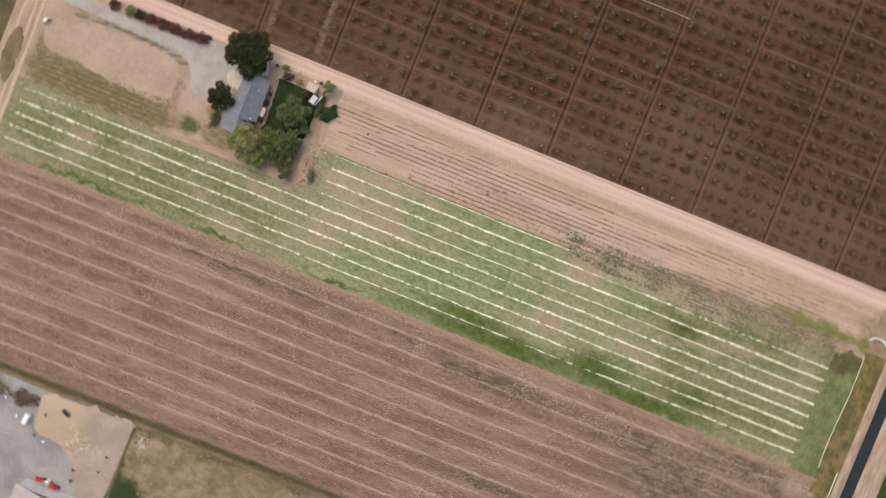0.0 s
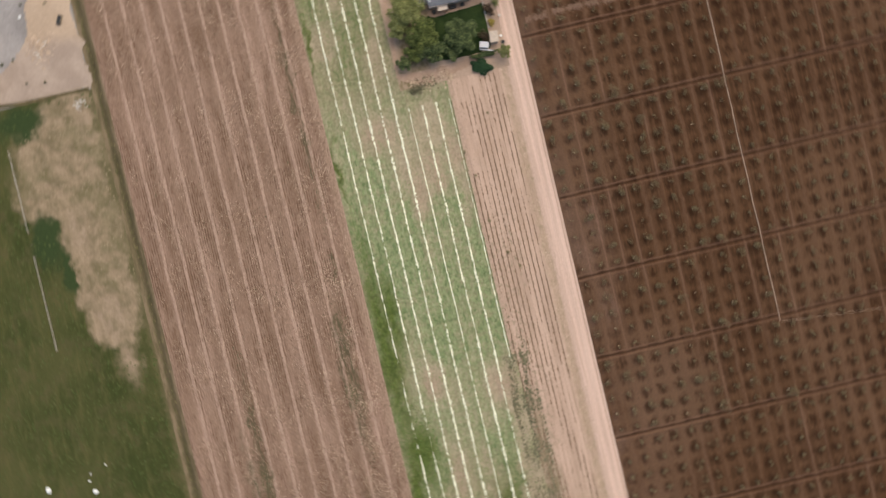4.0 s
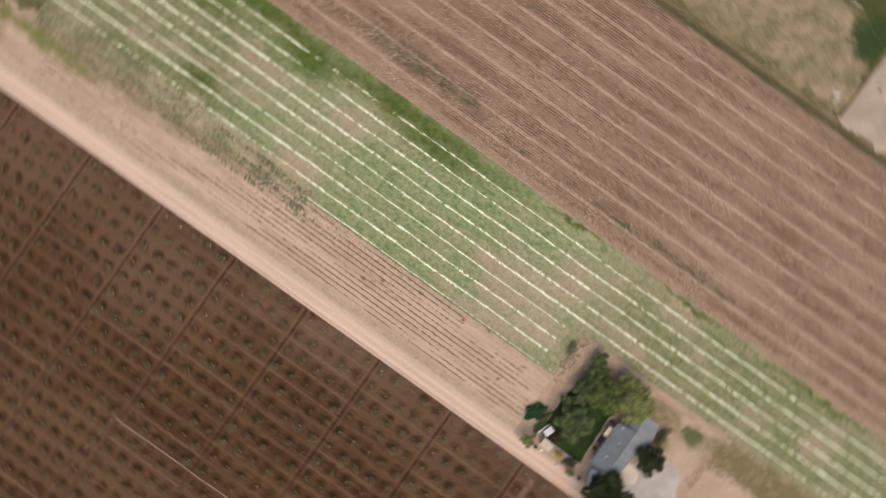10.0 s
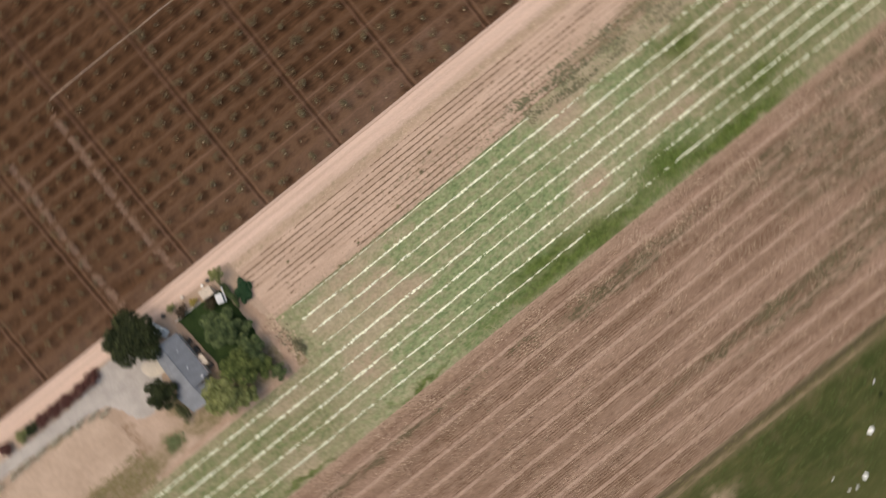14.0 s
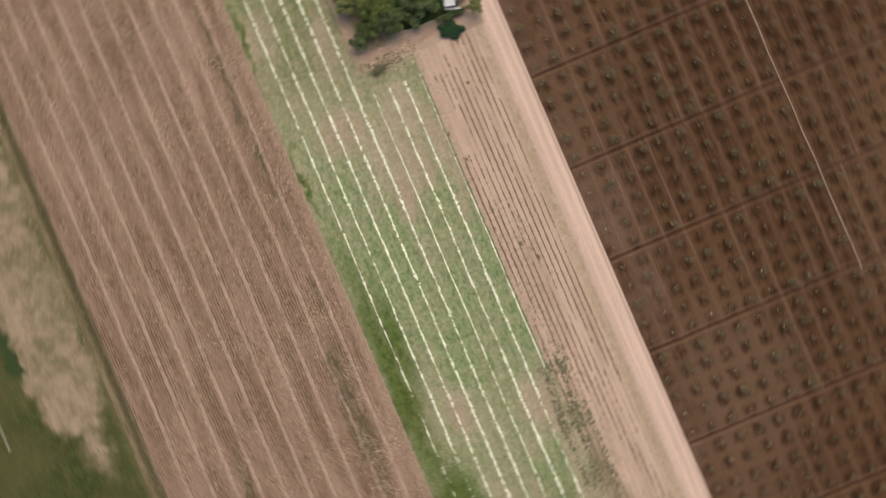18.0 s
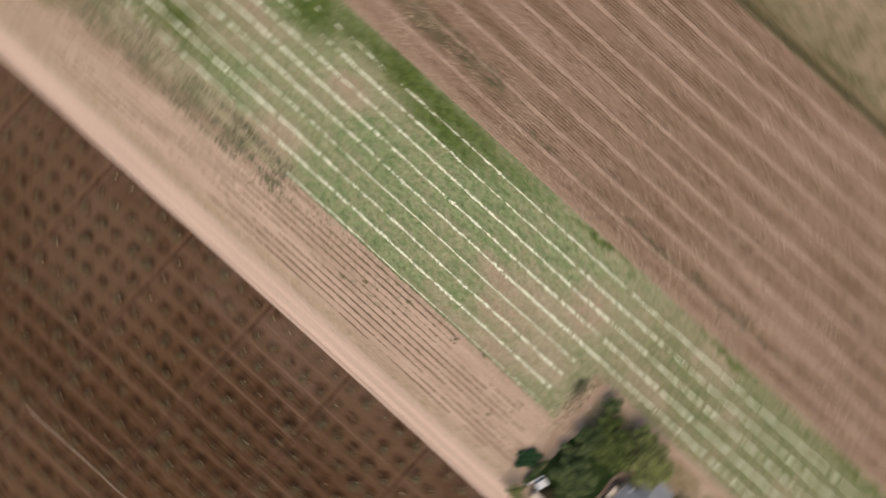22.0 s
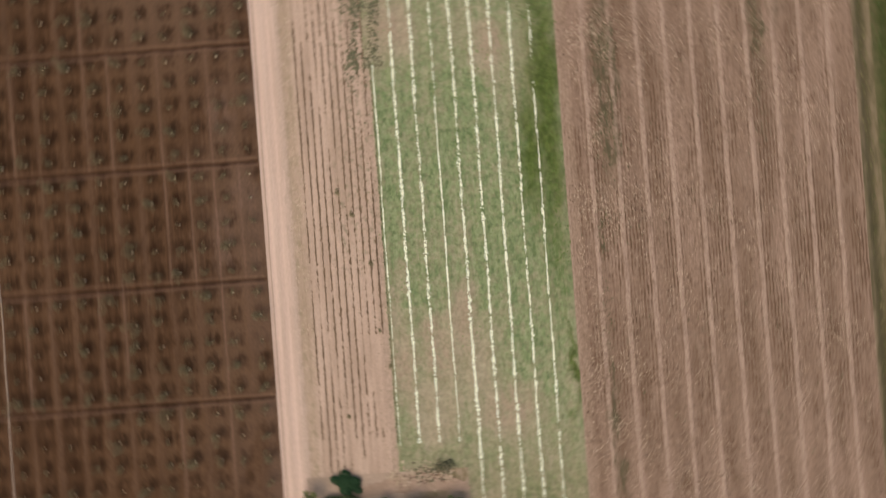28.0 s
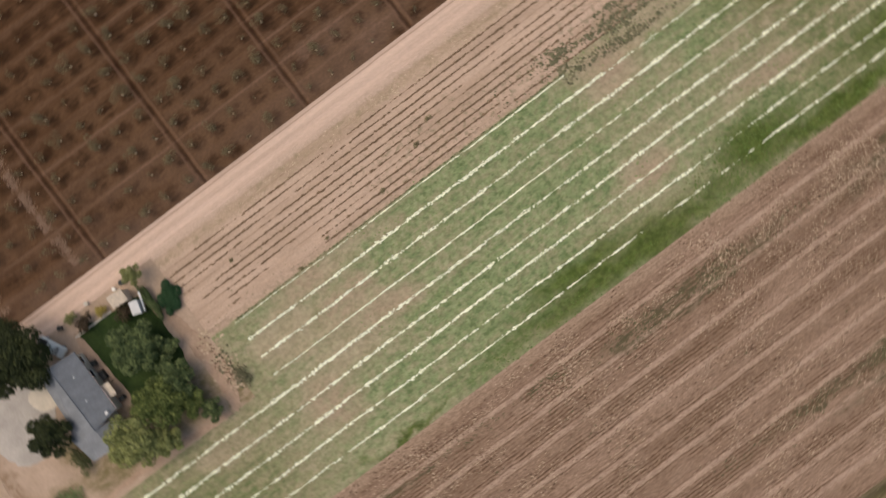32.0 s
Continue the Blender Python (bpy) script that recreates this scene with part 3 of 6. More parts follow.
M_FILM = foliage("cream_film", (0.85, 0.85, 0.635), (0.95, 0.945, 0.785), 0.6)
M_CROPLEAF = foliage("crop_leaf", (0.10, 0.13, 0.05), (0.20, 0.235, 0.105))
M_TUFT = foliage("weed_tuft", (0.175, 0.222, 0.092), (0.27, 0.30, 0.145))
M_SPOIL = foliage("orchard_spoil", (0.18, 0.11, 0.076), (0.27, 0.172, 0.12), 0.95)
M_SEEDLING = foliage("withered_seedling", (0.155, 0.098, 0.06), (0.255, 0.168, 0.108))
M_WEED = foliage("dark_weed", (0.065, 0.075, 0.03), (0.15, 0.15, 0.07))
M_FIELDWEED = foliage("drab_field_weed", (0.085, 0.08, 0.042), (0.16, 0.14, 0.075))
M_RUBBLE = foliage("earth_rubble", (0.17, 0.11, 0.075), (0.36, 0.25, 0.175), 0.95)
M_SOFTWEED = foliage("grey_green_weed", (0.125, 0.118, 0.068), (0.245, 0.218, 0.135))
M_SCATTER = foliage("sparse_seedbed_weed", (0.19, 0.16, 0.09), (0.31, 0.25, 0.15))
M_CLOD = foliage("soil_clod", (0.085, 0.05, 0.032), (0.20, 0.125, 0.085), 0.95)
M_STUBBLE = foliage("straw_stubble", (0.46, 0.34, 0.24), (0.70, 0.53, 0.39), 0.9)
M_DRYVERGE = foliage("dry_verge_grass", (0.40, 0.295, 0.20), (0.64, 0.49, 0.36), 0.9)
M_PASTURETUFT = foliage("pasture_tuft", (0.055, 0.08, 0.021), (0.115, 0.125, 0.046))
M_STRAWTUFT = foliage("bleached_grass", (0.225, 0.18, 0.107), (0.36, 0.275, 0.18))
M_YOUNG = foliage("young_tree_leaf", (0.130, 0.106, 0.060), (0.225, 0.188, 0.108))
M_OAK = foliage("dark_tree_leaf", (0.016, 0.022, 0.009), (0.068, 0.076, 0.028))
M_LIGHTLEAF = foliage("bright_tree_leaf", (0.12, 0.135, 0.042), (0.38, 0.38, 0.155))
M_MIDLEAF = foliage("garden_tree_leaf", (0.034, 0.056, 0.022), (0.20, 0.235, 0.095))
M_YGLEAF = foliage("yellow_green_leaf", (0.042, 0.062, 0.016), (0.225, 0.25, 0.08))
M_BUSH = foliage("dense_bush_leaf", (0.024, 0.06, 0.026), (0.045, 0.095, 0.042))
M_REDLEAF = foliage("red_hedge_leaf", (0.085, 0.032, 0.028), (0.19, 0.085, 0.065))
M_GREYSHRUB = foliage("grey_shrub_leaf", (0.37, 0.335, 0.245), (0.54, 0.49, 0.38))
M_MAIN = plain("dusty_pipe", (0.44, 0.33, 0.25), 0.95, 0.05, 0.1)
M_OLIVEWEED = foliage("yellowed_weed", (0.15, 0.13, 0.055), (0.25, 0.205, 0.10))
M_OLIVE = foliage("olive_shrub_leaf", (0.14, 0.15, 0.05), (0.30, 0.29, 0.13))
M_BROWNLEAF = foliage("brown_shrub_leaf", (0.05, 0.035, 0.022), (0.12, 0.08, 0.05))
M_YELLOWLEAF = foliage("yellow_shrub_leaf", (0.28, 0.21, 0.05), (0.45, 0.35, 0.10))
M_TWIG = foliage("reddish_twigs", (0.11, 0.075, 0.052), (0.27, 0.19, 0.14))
M_BARK = earth("bark", (0.10, 0.07, 0.05), (0.19, 0.14, 0.10), 0.8, 6.0)
M_ROOF = earth("grey_shingles", (0.198, 0.206, 0.226), (0.252, 0.26, 0.282), 0.6, 5.0, 0.3, 0.25)
M_WALL = plain("cream_render", (0.60, 0.54, 0.45), 0.8, 0.2)
M_TRIM = plain("white_trim", (0.78, 0.77, 0.74), 0.5, 0.4, 0.05)
M_WHITE = plain("white_paint", (0.88, 0.88, 0.86), 0.35, 0.5, 0.04)
M_GUARD = plain("white_tree_guard", (0.95, 0.78, 0.52), 0.9, 0.05, 0.04)
M_GLASS = Net("dark_glass", 0.08, 0.5).done((0.02, 0.025, 0.03))
M_RUBBER = plain("tyre_rubber", (0.025, 0.025, 0.025), 0.8, 0.2)
M_SHEET = plain("pale_sheet_metal", (0.60, 0.59, 0.60), 0.45, 0.5, 0.1, 0.6)
M_SHEETPINK = plain("faded_sheet_metal", (0.46, 0.38, 0.36), 0.5, 0.4, 0.12, 0.5)
M_BEIGE = plain("beige_board", (0.56, 0.46, 0.37), 0.8, 0.2)
M_RED = plain("red_machine_paint", (0.45, 0.03, 0.035), 0.4, 0.5, 0.2)
M_WOOD = earth("weathered_wood", (0.22, 0.17, 0.12), (0.36, 0.28, 0.20), 0.9, 5.0)
M_DARKTHING = plain("dark_metal", (0.035, 0.035, 0.035), 0.6, 0.3)
M_STONE = plain("pale_rubble", (0.58, 0.53, 0.46), 0.9, 0.1, 0.2)
M_PIPE = plain("white_pipe", (0.76, 0.74, 0.62), 0.4, 0.4, 0.08)


# ---- mesh helpers ----
def mesh_object(name, verts, faces, mat, parent=None, label="", smooth=False):
    me = bpy.data.meshes.new(name)
    me.from_pydata(verts, [], faces)
    me.materials.append(mat)
    if smooth:
        me.polygons.foreach_set("use_smooth", [True] * len(me.polygons))
    ob = new(name, me)
    if parent is not None:
        ob.parent = parent
    if label:
        ob["label"] = label
    return ob


def part(name, bm, material, parent, label=""):
    me = bpy.data.meshes.new(name)
    bm.to_mesh(me)
    bm.free()
    me.materials.append(material)
    ob = new(name, me)
    ob.parent = parent
    if label:
        ob["label"] = label
    return ob


def thing(name, x, y, z=0.0, turn=0.0):
    e = new(name)
    e.empty_display_size = 0.5
    e.matrix_basis = pose(x, y, z, 0, 0, turn)
    return e


def box(bm, x0, x1, y0, y1, z0, z1, bevel=0.0):
    r = bmesh.ops.create_cube(bm, size=1.0)
    for v in r["verts"]:
        v.co = Vector(((x0 + x1) / 2 + v.co.x * (x1 - x0), (y0 + y1) / 2 + v.co.y * (y1 - y0), (z0 + z1) / 2 + v.co.z * (z1 - z0)))
    if bevel:
        edges = list({e for v in r["verts"] for e in v.link_edges})
        bmesh.ops.bevel(bm, geom=edges, offset=bevel, segments=2, affect="EDGES")
    return bm


def boxed(x0, x1, y0, y1, z0, z1, bevel=0.0):
    return box(bmesh.new(), x0, x1, y0, y1, z0, z1, bevel)


def tube(bm, points, radii, sides=8):
    """A tapered tube along points."""
    rings = []
    for i, p in enumerate(points):
        p = Vector(p)
        a = Vector(points[max(0, i - 1)])
        b = Vector(points[min(len(points) - 1, i + 1)])
        q = (b - a).to_track_quat("Z", "Y")
        rings.append([bm.verts.new(p + q @ Vector((math.cos(t) * radii[i], math.sin(t) * radii[i], 0))) for t in [2 * math.pi * k / sides for k in range(sides)]])
    for r0, r1 in zip(rings, rings[1:]):
        for k in range(sides):
            bm.faces.new((r0[k], r0[(k + 1) % sides], r1[(k + 1) % sides], r1[k]))
    bm.faces.new(rings[0][::-1])
    bm.faces.new(rings[-1])
    return bm


def sheet(name, xs, ys, height, mat, label, category):
    """A piece of ground as a grid with relief; height takes arrays of x and y."""
    gx, gy = np.meshgrid(np.array(xs, float), np.array(ys, float))
    gz = height(gx, gy)
    v = np.stack([gx, gy, gz], -1).reshape(-1, 3)
    nx, ny = len(xs), len(ys)
    i = np.arange(nx * (ny - 1)).reshape(ny - 1, nx)[:, :-1].ravel()
    f = np.stack([i, i + 1, i + 1 + nx, i + nx], -1)
    ob = mesh_object(name, v.tolist(), f.tolist(), mat)
    return tagged(ob, label, category, kind="structure")


RNG = np.random.default_rng(7)


def wave_noise(x, y, seed, scale):
    """Smooth random relief from a few crossed waves."""
    r = np.random.default_rng(seed)
    out = 0 * x
    for _ in range(7):
        a, p, w = r.uniform(0, 6.28), r.uniform(0, 6.28), scale * r.uniform(0.5, 1.8)
        out = out + np.sin(w * (x * np.cos(a) + y * np.sin(a)) + p)
    return out / 7


def spaced(a, b, step):
    return np.linspace(a, b, max(2, int(round((b - a) / step)) + 1))


def flake_data(c, r, rise, stretch=None, rng=RNG, sides=5):
    """Little uneven humps: a rim of points on the ground and a raised middle."""
    n = len(c)
    ang = np.arange(sides)[None] * 2 * np.pi / sides + rng.uniform(0, 6.28, (n, 1)) + rng.uniform(-0.35, 0.35, (n, sides))
    rad = r[:, None] * rng.uniform(0.55, 1.15, (n, sides))
    sx = 1.0 if stretch is None else stretch[:, None]
    rim = np.stack([c[:, :1] + rad * np.cos(ang) * sx, c[:, 1:2] + rad * np.sin(ang), np.repeat(c[:, 2:3], sides, 1) + rng.uniform(0, 0.3, (n, sides)) * rise[:, None]], -1)
    mid = (c + np.stack([0 * r, 0 * r, rise], -1))[:, None]
    v = np.concatenate([rim, mid], 1).reshape(-1, 3)
    k = np.arange(n)[:, None, None] * (sides + 1)
    tri = np.array([[j, (j + 1) % sides, sides] for j in range(sides)])[None]
    return v, (k + tri).reshape(-1, 3)


def flakes(name, c, r, rise, mat, parent=None, label="", category="", stretch=None, kind="stuff"):
    v, f = flake_data(np.asarray(c, float), np.asarray(r, float), np.asarray(rise, float), stretch)
    ob = mesh_object(name, v.tolist(), f.tolist(), mat, parent)
    if parent is None:
        tagged(ob, label, category, kind=kind)
    else:
        tagged(ob, label, kind="stuff")
    return ob


def leaf_data(c, out, size, rng):
    """Bent leaf sprays: two triangles folded on a middle line, facing about outward."""
    n = len(c)
    d = out + [0, 0, 0.45] + rng.normal(0, 0.5, (n, 3))
    d /= np.linalg.norm(d, axis=1, keepdims=True) + 1e-9
    t = np.cross(d, rng.normal(0, 1, (n, 3)))
    t /= np.linalg.norm(t, axis=1, keepdims=True) + 1e-9
    s = np.cross(d, t)
    size = size[:, None]
    a, b = c - t * size, c + t * size
    e, g = c + s * size * 0.62 - d * size * 0.25, c - s * size * 0.62 - d * size * 0.25
    v = np.stack([a, e, b, g], 1).reshape(-1, 3)
    k = np.arange(n)[:, None] * 4
    f = np.concatenate([k + [0, 1, 2], k + [0, 2, 3]])
    return v, f


def crown_points(blobs, count, rng):
    """Points and outward ways in the outer shells of a crown's clumps."""
    w = np.array([b[3] ** 2 for b in blobs])
    pick = rng.choice(len(blobs), count, p=w / w.sum())
    bl = np.array(blobs)[pick]
    d = rng.normal(0, 1, (count, 3))
    d[:, 2] = np.abs(d[:, 2]) * np.where(rng.random(count) < 0.8, 1, -0.6)
    d /= np.linalg.norm(d, axis=1, keepdims=True)
    rad = bl[:, 3:4] * rng.uniform(0.62, 1.06, (count, 1))
    return bl[:, :3] + d * rad * [1, 1, 0.8], d


def clumps(r, h0, h1, n, seed, flat=0.75):
    """The clumps that make up an uneven crown of radius r between two heights."""
    rng = np.random.default_rng(seed)
    out = [(0, 0, (h0 + h1) / 2, r * 0.55)]
    for i in range(n):
        a, q = i * 2.4 + rng.uniform(-0.3, 0.3), r * math.sqrt((i + 0.6) / n) * 0.78
        top = h0 + (h1 - h0) * (1 - 0.55 * (q / r) ** 2)
        out.append((q * math.cos(a), q * math.sin(a), rng.uniform(0.55, 0.95) * (top - h0) + h0 * 0.9, r * rng.uniform(0.27, 0.43) * flat + 0.1))
    return out


def leafy_tree(name, x, y, r, h, mat, label, category, leaves=2600, size=0.3, seed=1, n=16, group=""):
    rng = np.random.default_rng(seed)
    root = thing(name, x, y)
    bm = bmesh.new()
    tube(bm, [(0, 0, -0.1), (0.05 * r, 0, h * 0.22), (0.02 * r, 0.04 * r, h * 0.5)], [0.05 * r + 0.12, 0.04 * r + 0.08, 0.03 * r + 0.05])
    part("trunk", bm, M_BARK, root)
    blobs = clumps(r, h * 0.38, h, n, seed)
    for b in blobs[1:6]:
        bm = bmesh.new()
        tube(bm, [(0.03 * r, 0.02 * r, h * 0.32), (b[0] * 0.45, b[1] * 0.45, h * 0.42), (b[0] * 0.85, b[1] * 0.85, b[2])], [0.025 * r + 0.05, 0.018 * r + 0.03, 0.02], 6)
        part("limb", bm, M_BARK, root)
    c, d = crown_points(blobs, int(leaves * 1.6), rng)
    v, f = leaf_data(c, d, 0.74 * size * rng.uniform(0.6, 1.4, len(c)), rng)
    mesh_object("crown", v.tolist(), f.tolist(), mat, root)
    return tagged(root, label, category, group)


def shrub(name, x, y, rx, ry, h, mat, label, category="shrub", leaves=500, size=0.16, seed=1, turn=0.0, group=""):
    rng = np.random.default_rng(seed)
    root = thing(name, x, y, 0, turn)
    bm = bmesh.new()
    for k in range(4):
        a = k * 1.6 + seed
        tube(bm, [(0.1 * math.cos(a), 0.1 * math.sin(a), -0.05), (0.4 * rx * math.cos(a), 0.4 * ry * math.sin(a), h * 0.6)], [0.05, 0.02], 5)
    part("stems", bm, M_BARK, root)
    c, d = crown_points(clumps(1.0, 0.25, 1.0, 9, seed), leaves, rng)
    c = c * [rx, ry, h * 0.95]
    v, f = leaf_data(c, d, size * rng.uniform(0.6, 1.4, len(c)), rng)
    mesh_object("crown", v.tolist(), f.tolist(), mat, root)
    return tagged(root, label, category, group)


def outline(points, rag=0.25, seed=3, per=8):
    """A closed smooth curve through points, slightly uneven."""
    rng = np.random.default_rng(seed)
    p = np.array(points, float)
    out = []
    for i in range(len(p)):
        a, b, c, d = p[i - 1], p[i], p[(i + 1) % len(p)], p[(i + 2) % len(p)]
        for k in range(per):
            t = k / per
            out.append(0.5 * (2 * b + (c - a) * t + (2 * a - 5 * b + 4 * c - d) * t * t + (3 * b - a - 3 * c + d) * t ** 3))
    return np.array(out) + rng.normal(0, rag, (len(out), 2))


def plot(name, points, z, mat, label, category, rag=0.25, thick=0.05, smooth=True):
    """A flat piece of ground of free outline, with a little thickness."""
    o = outline(points, rag) if smooth else np.array(points, float)
    bm = bmesh.new()
    if sum(o[i - 1][0] * o[i][1] - o[i][0] * o[i - 1][1] for i in range(len(o))) < 0:
        o = o[::-1]
    top = [bm.verts.new((q[0], q[1], z)) for q in o]
    low = [bm.verts.new((q[0], q[1], z - thick)) for q in o]
    for a, b, c in tessellate_polygon([[Vector((q[0], q[1], 0)) for q in o]]):
        f = bm.faces.new((top[a], top[b], top[c]))
        f.normal_update()
        if f.normal.z < 0:
            f.normal_flip()
    for i in range(len(o)):
        bm.faces.new((top[i - 1], low[i - 1], low[i], top[i]))
    me = bpy.data.meshes.new(name)
    bm.to_mesh(me)
    bm.free()
    me.materials.append(mat)
    return tagged(new(name, me), label, category, kind="structure")

# ---- ground and fields ----
sheet("ground", [-1500, -400, 0, 400, 1500], [-1500, -400, 0, 400, 1500], lambda x, y: 0 * x - 2.0, M_FAR, "flat farmland reaching to the horizon", "ground")

ROW_Y = [3.5 - 3.45 * k for k in range(9)]
TREE_X0, TREE_DX, TREE_Y0, TREE_DY = 12.51, 4.12, 26.17, 4.345
CROSS = [-10.3 + 20.6 * k for k in range(-6, 9)]


def orchard_height(x, y):
    z = 0.09 * np.cos((y - TREE_Y0 - TREE_DY / 2) / TREE_DY * 2 * np.pi) + 0.05 * wave_noise(x, y, 3, 1.4)
    for c in CROSS:
        z = z - 0.18 * np.exp(-(((x - c) / 0.33) ** 2)) + 0.12 * np.exp(-(((x - c - 0.8) / 0.35) ** 2))
    return z * np.clip((y - 24.4) / 0.6, 0, 1)


ox = set(spaced(-135, 157, 1.6).round(3))
for c in CROSS:
    ox |= {round(c + d, 3) for d in (-0.8, -0.5, -0.25, 0, 0.25, 0.5, 0.8, 1.1)}
ox = sorted(v for v in ox if v <= 157)
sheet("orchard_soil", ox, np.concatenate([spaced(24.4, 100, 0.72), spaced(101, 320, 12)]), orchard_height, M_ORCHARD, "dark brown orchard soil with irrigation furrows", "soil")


def road_height(x, y):
    return 0.05 - 0.07 * np.exp(-(((y - 21.5) / 0.35) ** 2)) - 0.07 * np.exp(-(((y - 23.3) / 0.35) ** 2)) + 0.03 * wave_noise(x, y, 5, 0.6)


sheet("road", spaced(-135, 155, 2.0), spaced(20.1, 24.4, 0.24), road_height, M_ROAD, "pale dusty farm road with wheel tracks", "road")


def seedbed_height(x, y):
    z = 0.018 * np.cos((y - 16.9) / 1.18 * 2 * np.pi + np.pi) * (y < 17.4) * np.clip((130 - x) / 20, 0.2, 1)
    return z + 0.02 * wave_noise(x, y, 8, 2.0) + 0.05 * np.clip((y - 19.2) / 0.8, 0, 1)


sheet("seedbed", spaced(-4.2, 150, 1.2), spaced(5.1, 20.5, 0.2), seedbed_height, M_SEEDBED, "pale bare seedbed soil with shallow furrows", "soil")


def strip_height(x, y):
    return 0.06 * np.cos((y - 3.5) / 3.45 * 2 * np.pi) + 0.03 * wave_noise(x, y, 11, 1.6)


sheet("crop_strip", spaced(-4.2, 150, 1.2), spaced(-7.9, 5.1, 0.35), strip_height, M_STRIP, "green weedy crop strip on pale soil", "field")
sheet("crop_strip_long", spaced(-84.4, 150, 1.2), spaced(-28.4, -7.9, 0.35), strip_height, M_STRIP, "green weedy crop strip on pale soil", "field")


def plough_height(x, y):
    f = (y + 79.48) / 4.65
    z = 0.07 * np.exp(-((((f + 0.5) % 1) - 0.5) * 4.65 / 0.5) ** 2) + 0.03 * wave_noise(x * 0.3, y, 17, 1.5) + 0.02 * wave_noise(x * 0.3, y, 18, 3.0)
    return z * np.clip((-28.4 - y) / 0.5, 0, 1)


sheet("ploughed_field", spaced(-135, 155, 1.3), spaced(-79.2, -28.4, 0.31), plough_height, M_FIELD, "brown ploughed field with long raised beds", "field")
sheet("ditch", spaced(-135, 155, 3.0), spaced(-82.4, -79.2, 0.4), lambda x, y: -0.42 * np.exp(-(((y + 80.7) / 0.95) ** 2)) + 0.04 * wave_noise(x, y, 4, 1.5), M_DITCHBED, "shallow weedy ditch along the field", "ditch")
sheet("pasture", spaced(-22.4, 155, 2.5), np.concatenate([spaced(-150, -82.4, 2.2)]), lambda x, y: 0.12 * wave_noise(x, y, 9, 0.5) * np.clip((-82.4 - y) / 3, 0, 1), M_PASTURE, "rough dark green pasture with straw patches", "pasture")
sheet("pasture_far", spaced(-135, 155, 40), spaced(-320, -150, 40), lambda x, y: 0 * x - 0.1, M_PASTURE, "rough dark green pasture beyond", "pasture")
sheet("homestead_earth", spaced(-84.4, -4.2, 1.5), spaced(-7.9, 20.1, 1.0), lambda x, y: 0.03 * wave_noise(x, y, 2, 0.8) * np.clip(np.minimum(20.1 - y, y + 7.9), 0, 1), M_HOME, "worn bare earth and weeds round the house", "ground")
sheet("track", spaced(-92, -84.4, 0.8), spaced(-28.4, 20.1, 2.0), lambda x, y: -0.06 * np.exp(-(((x + 85.1) / 0.4) ** 2)) - 0.06 * np.exp(-(((x + 86.9) / 0.4) ** 2)) + 0 * y, M_TRACK, "sandy farm track at the field end", "track")
sheet("verge", spaced(-135, -92, 3.0), spaced(-28.4, 20.1, 3.0), lambda x, y: 0.1 * wave_noise(x, y, 6, 0.7), M_DITCH, "rough weedy verge beyond the track", "verge")


def canal_height(x, y):
    z = np.interp(x, [150, 155.6, 156.8, 158.4, 159.2, 161.6, 162.4, 166.7, 168, 400], [0, 0.15, 0.45, 0.1, -1.3, -1.3, 0.2, 0.35, 0.0, 0.0])
    return z + 0.06 * wave_noise(x, y, 13, 1.2) * (x > 150.5) * (x < 166)


sheet("headland", [150, 151, 152, 153, 154, 155, 155.8], spaced(-82.4, 8.0, 1.5), canal_height, M_DRYGRASS, "dry yellow grass beside the canal", "verge")
sheet("headland_corner", [150, 151, 152, 153, 154, 155, 155.8], spaced(8.0, 20.1, 1.1), canal_height, M_CORNER, "trodden bare corner between road and canal", "ground")
sheet("canal_bank", [155.8, 156.4, 157.0, 157.6, 158.1, 158.5, 158.9, 159.3], spaced(-300, 300, 2.5), canal_height, M_BANK, "bare earth canal bank with tyre marks", "bank")
sheet("canal_bank_far", [161.5, 162.1, 163.0, 163.9, 164.9, 165.9, 166.7, 167.5], spaced(-300, 300, 2.5), canal_height, M_BANK, "bare earth canal bank on the far side", "bank")
sheet("canal_bed", [159.3, 160, 161, 161.5], spaced(-300, 300, 60), canal_height, M_BANK, "earth bed of the irrigation canal", "bank")
sheet("water", [158.8, 160.7, 162.8], spaced(-300, 300, 60), lambda x, y: 0 * x - 0.55, M_WATER, "still dark water in the irrigation canal", "water")
sheet("far_bank_crop", [167.5, 200, 400], spaced(-300, 300, 60), lambda x, y: 0 * x, M_FARFIELD, "dark green crop across the canal", "field")
plot("tilled_patch", [(143.4, 4.9), (149.4, 5.9), (149.2, 1.2), (142.7, -0.2)], 0.1, earth("turned_soil", (0.105, 0.095, 0.045), (0.16, 0.142, 0.072), 0.4, 2.0), "small dark patch of weedy turned soil", "soil", 0.3, 0.16)

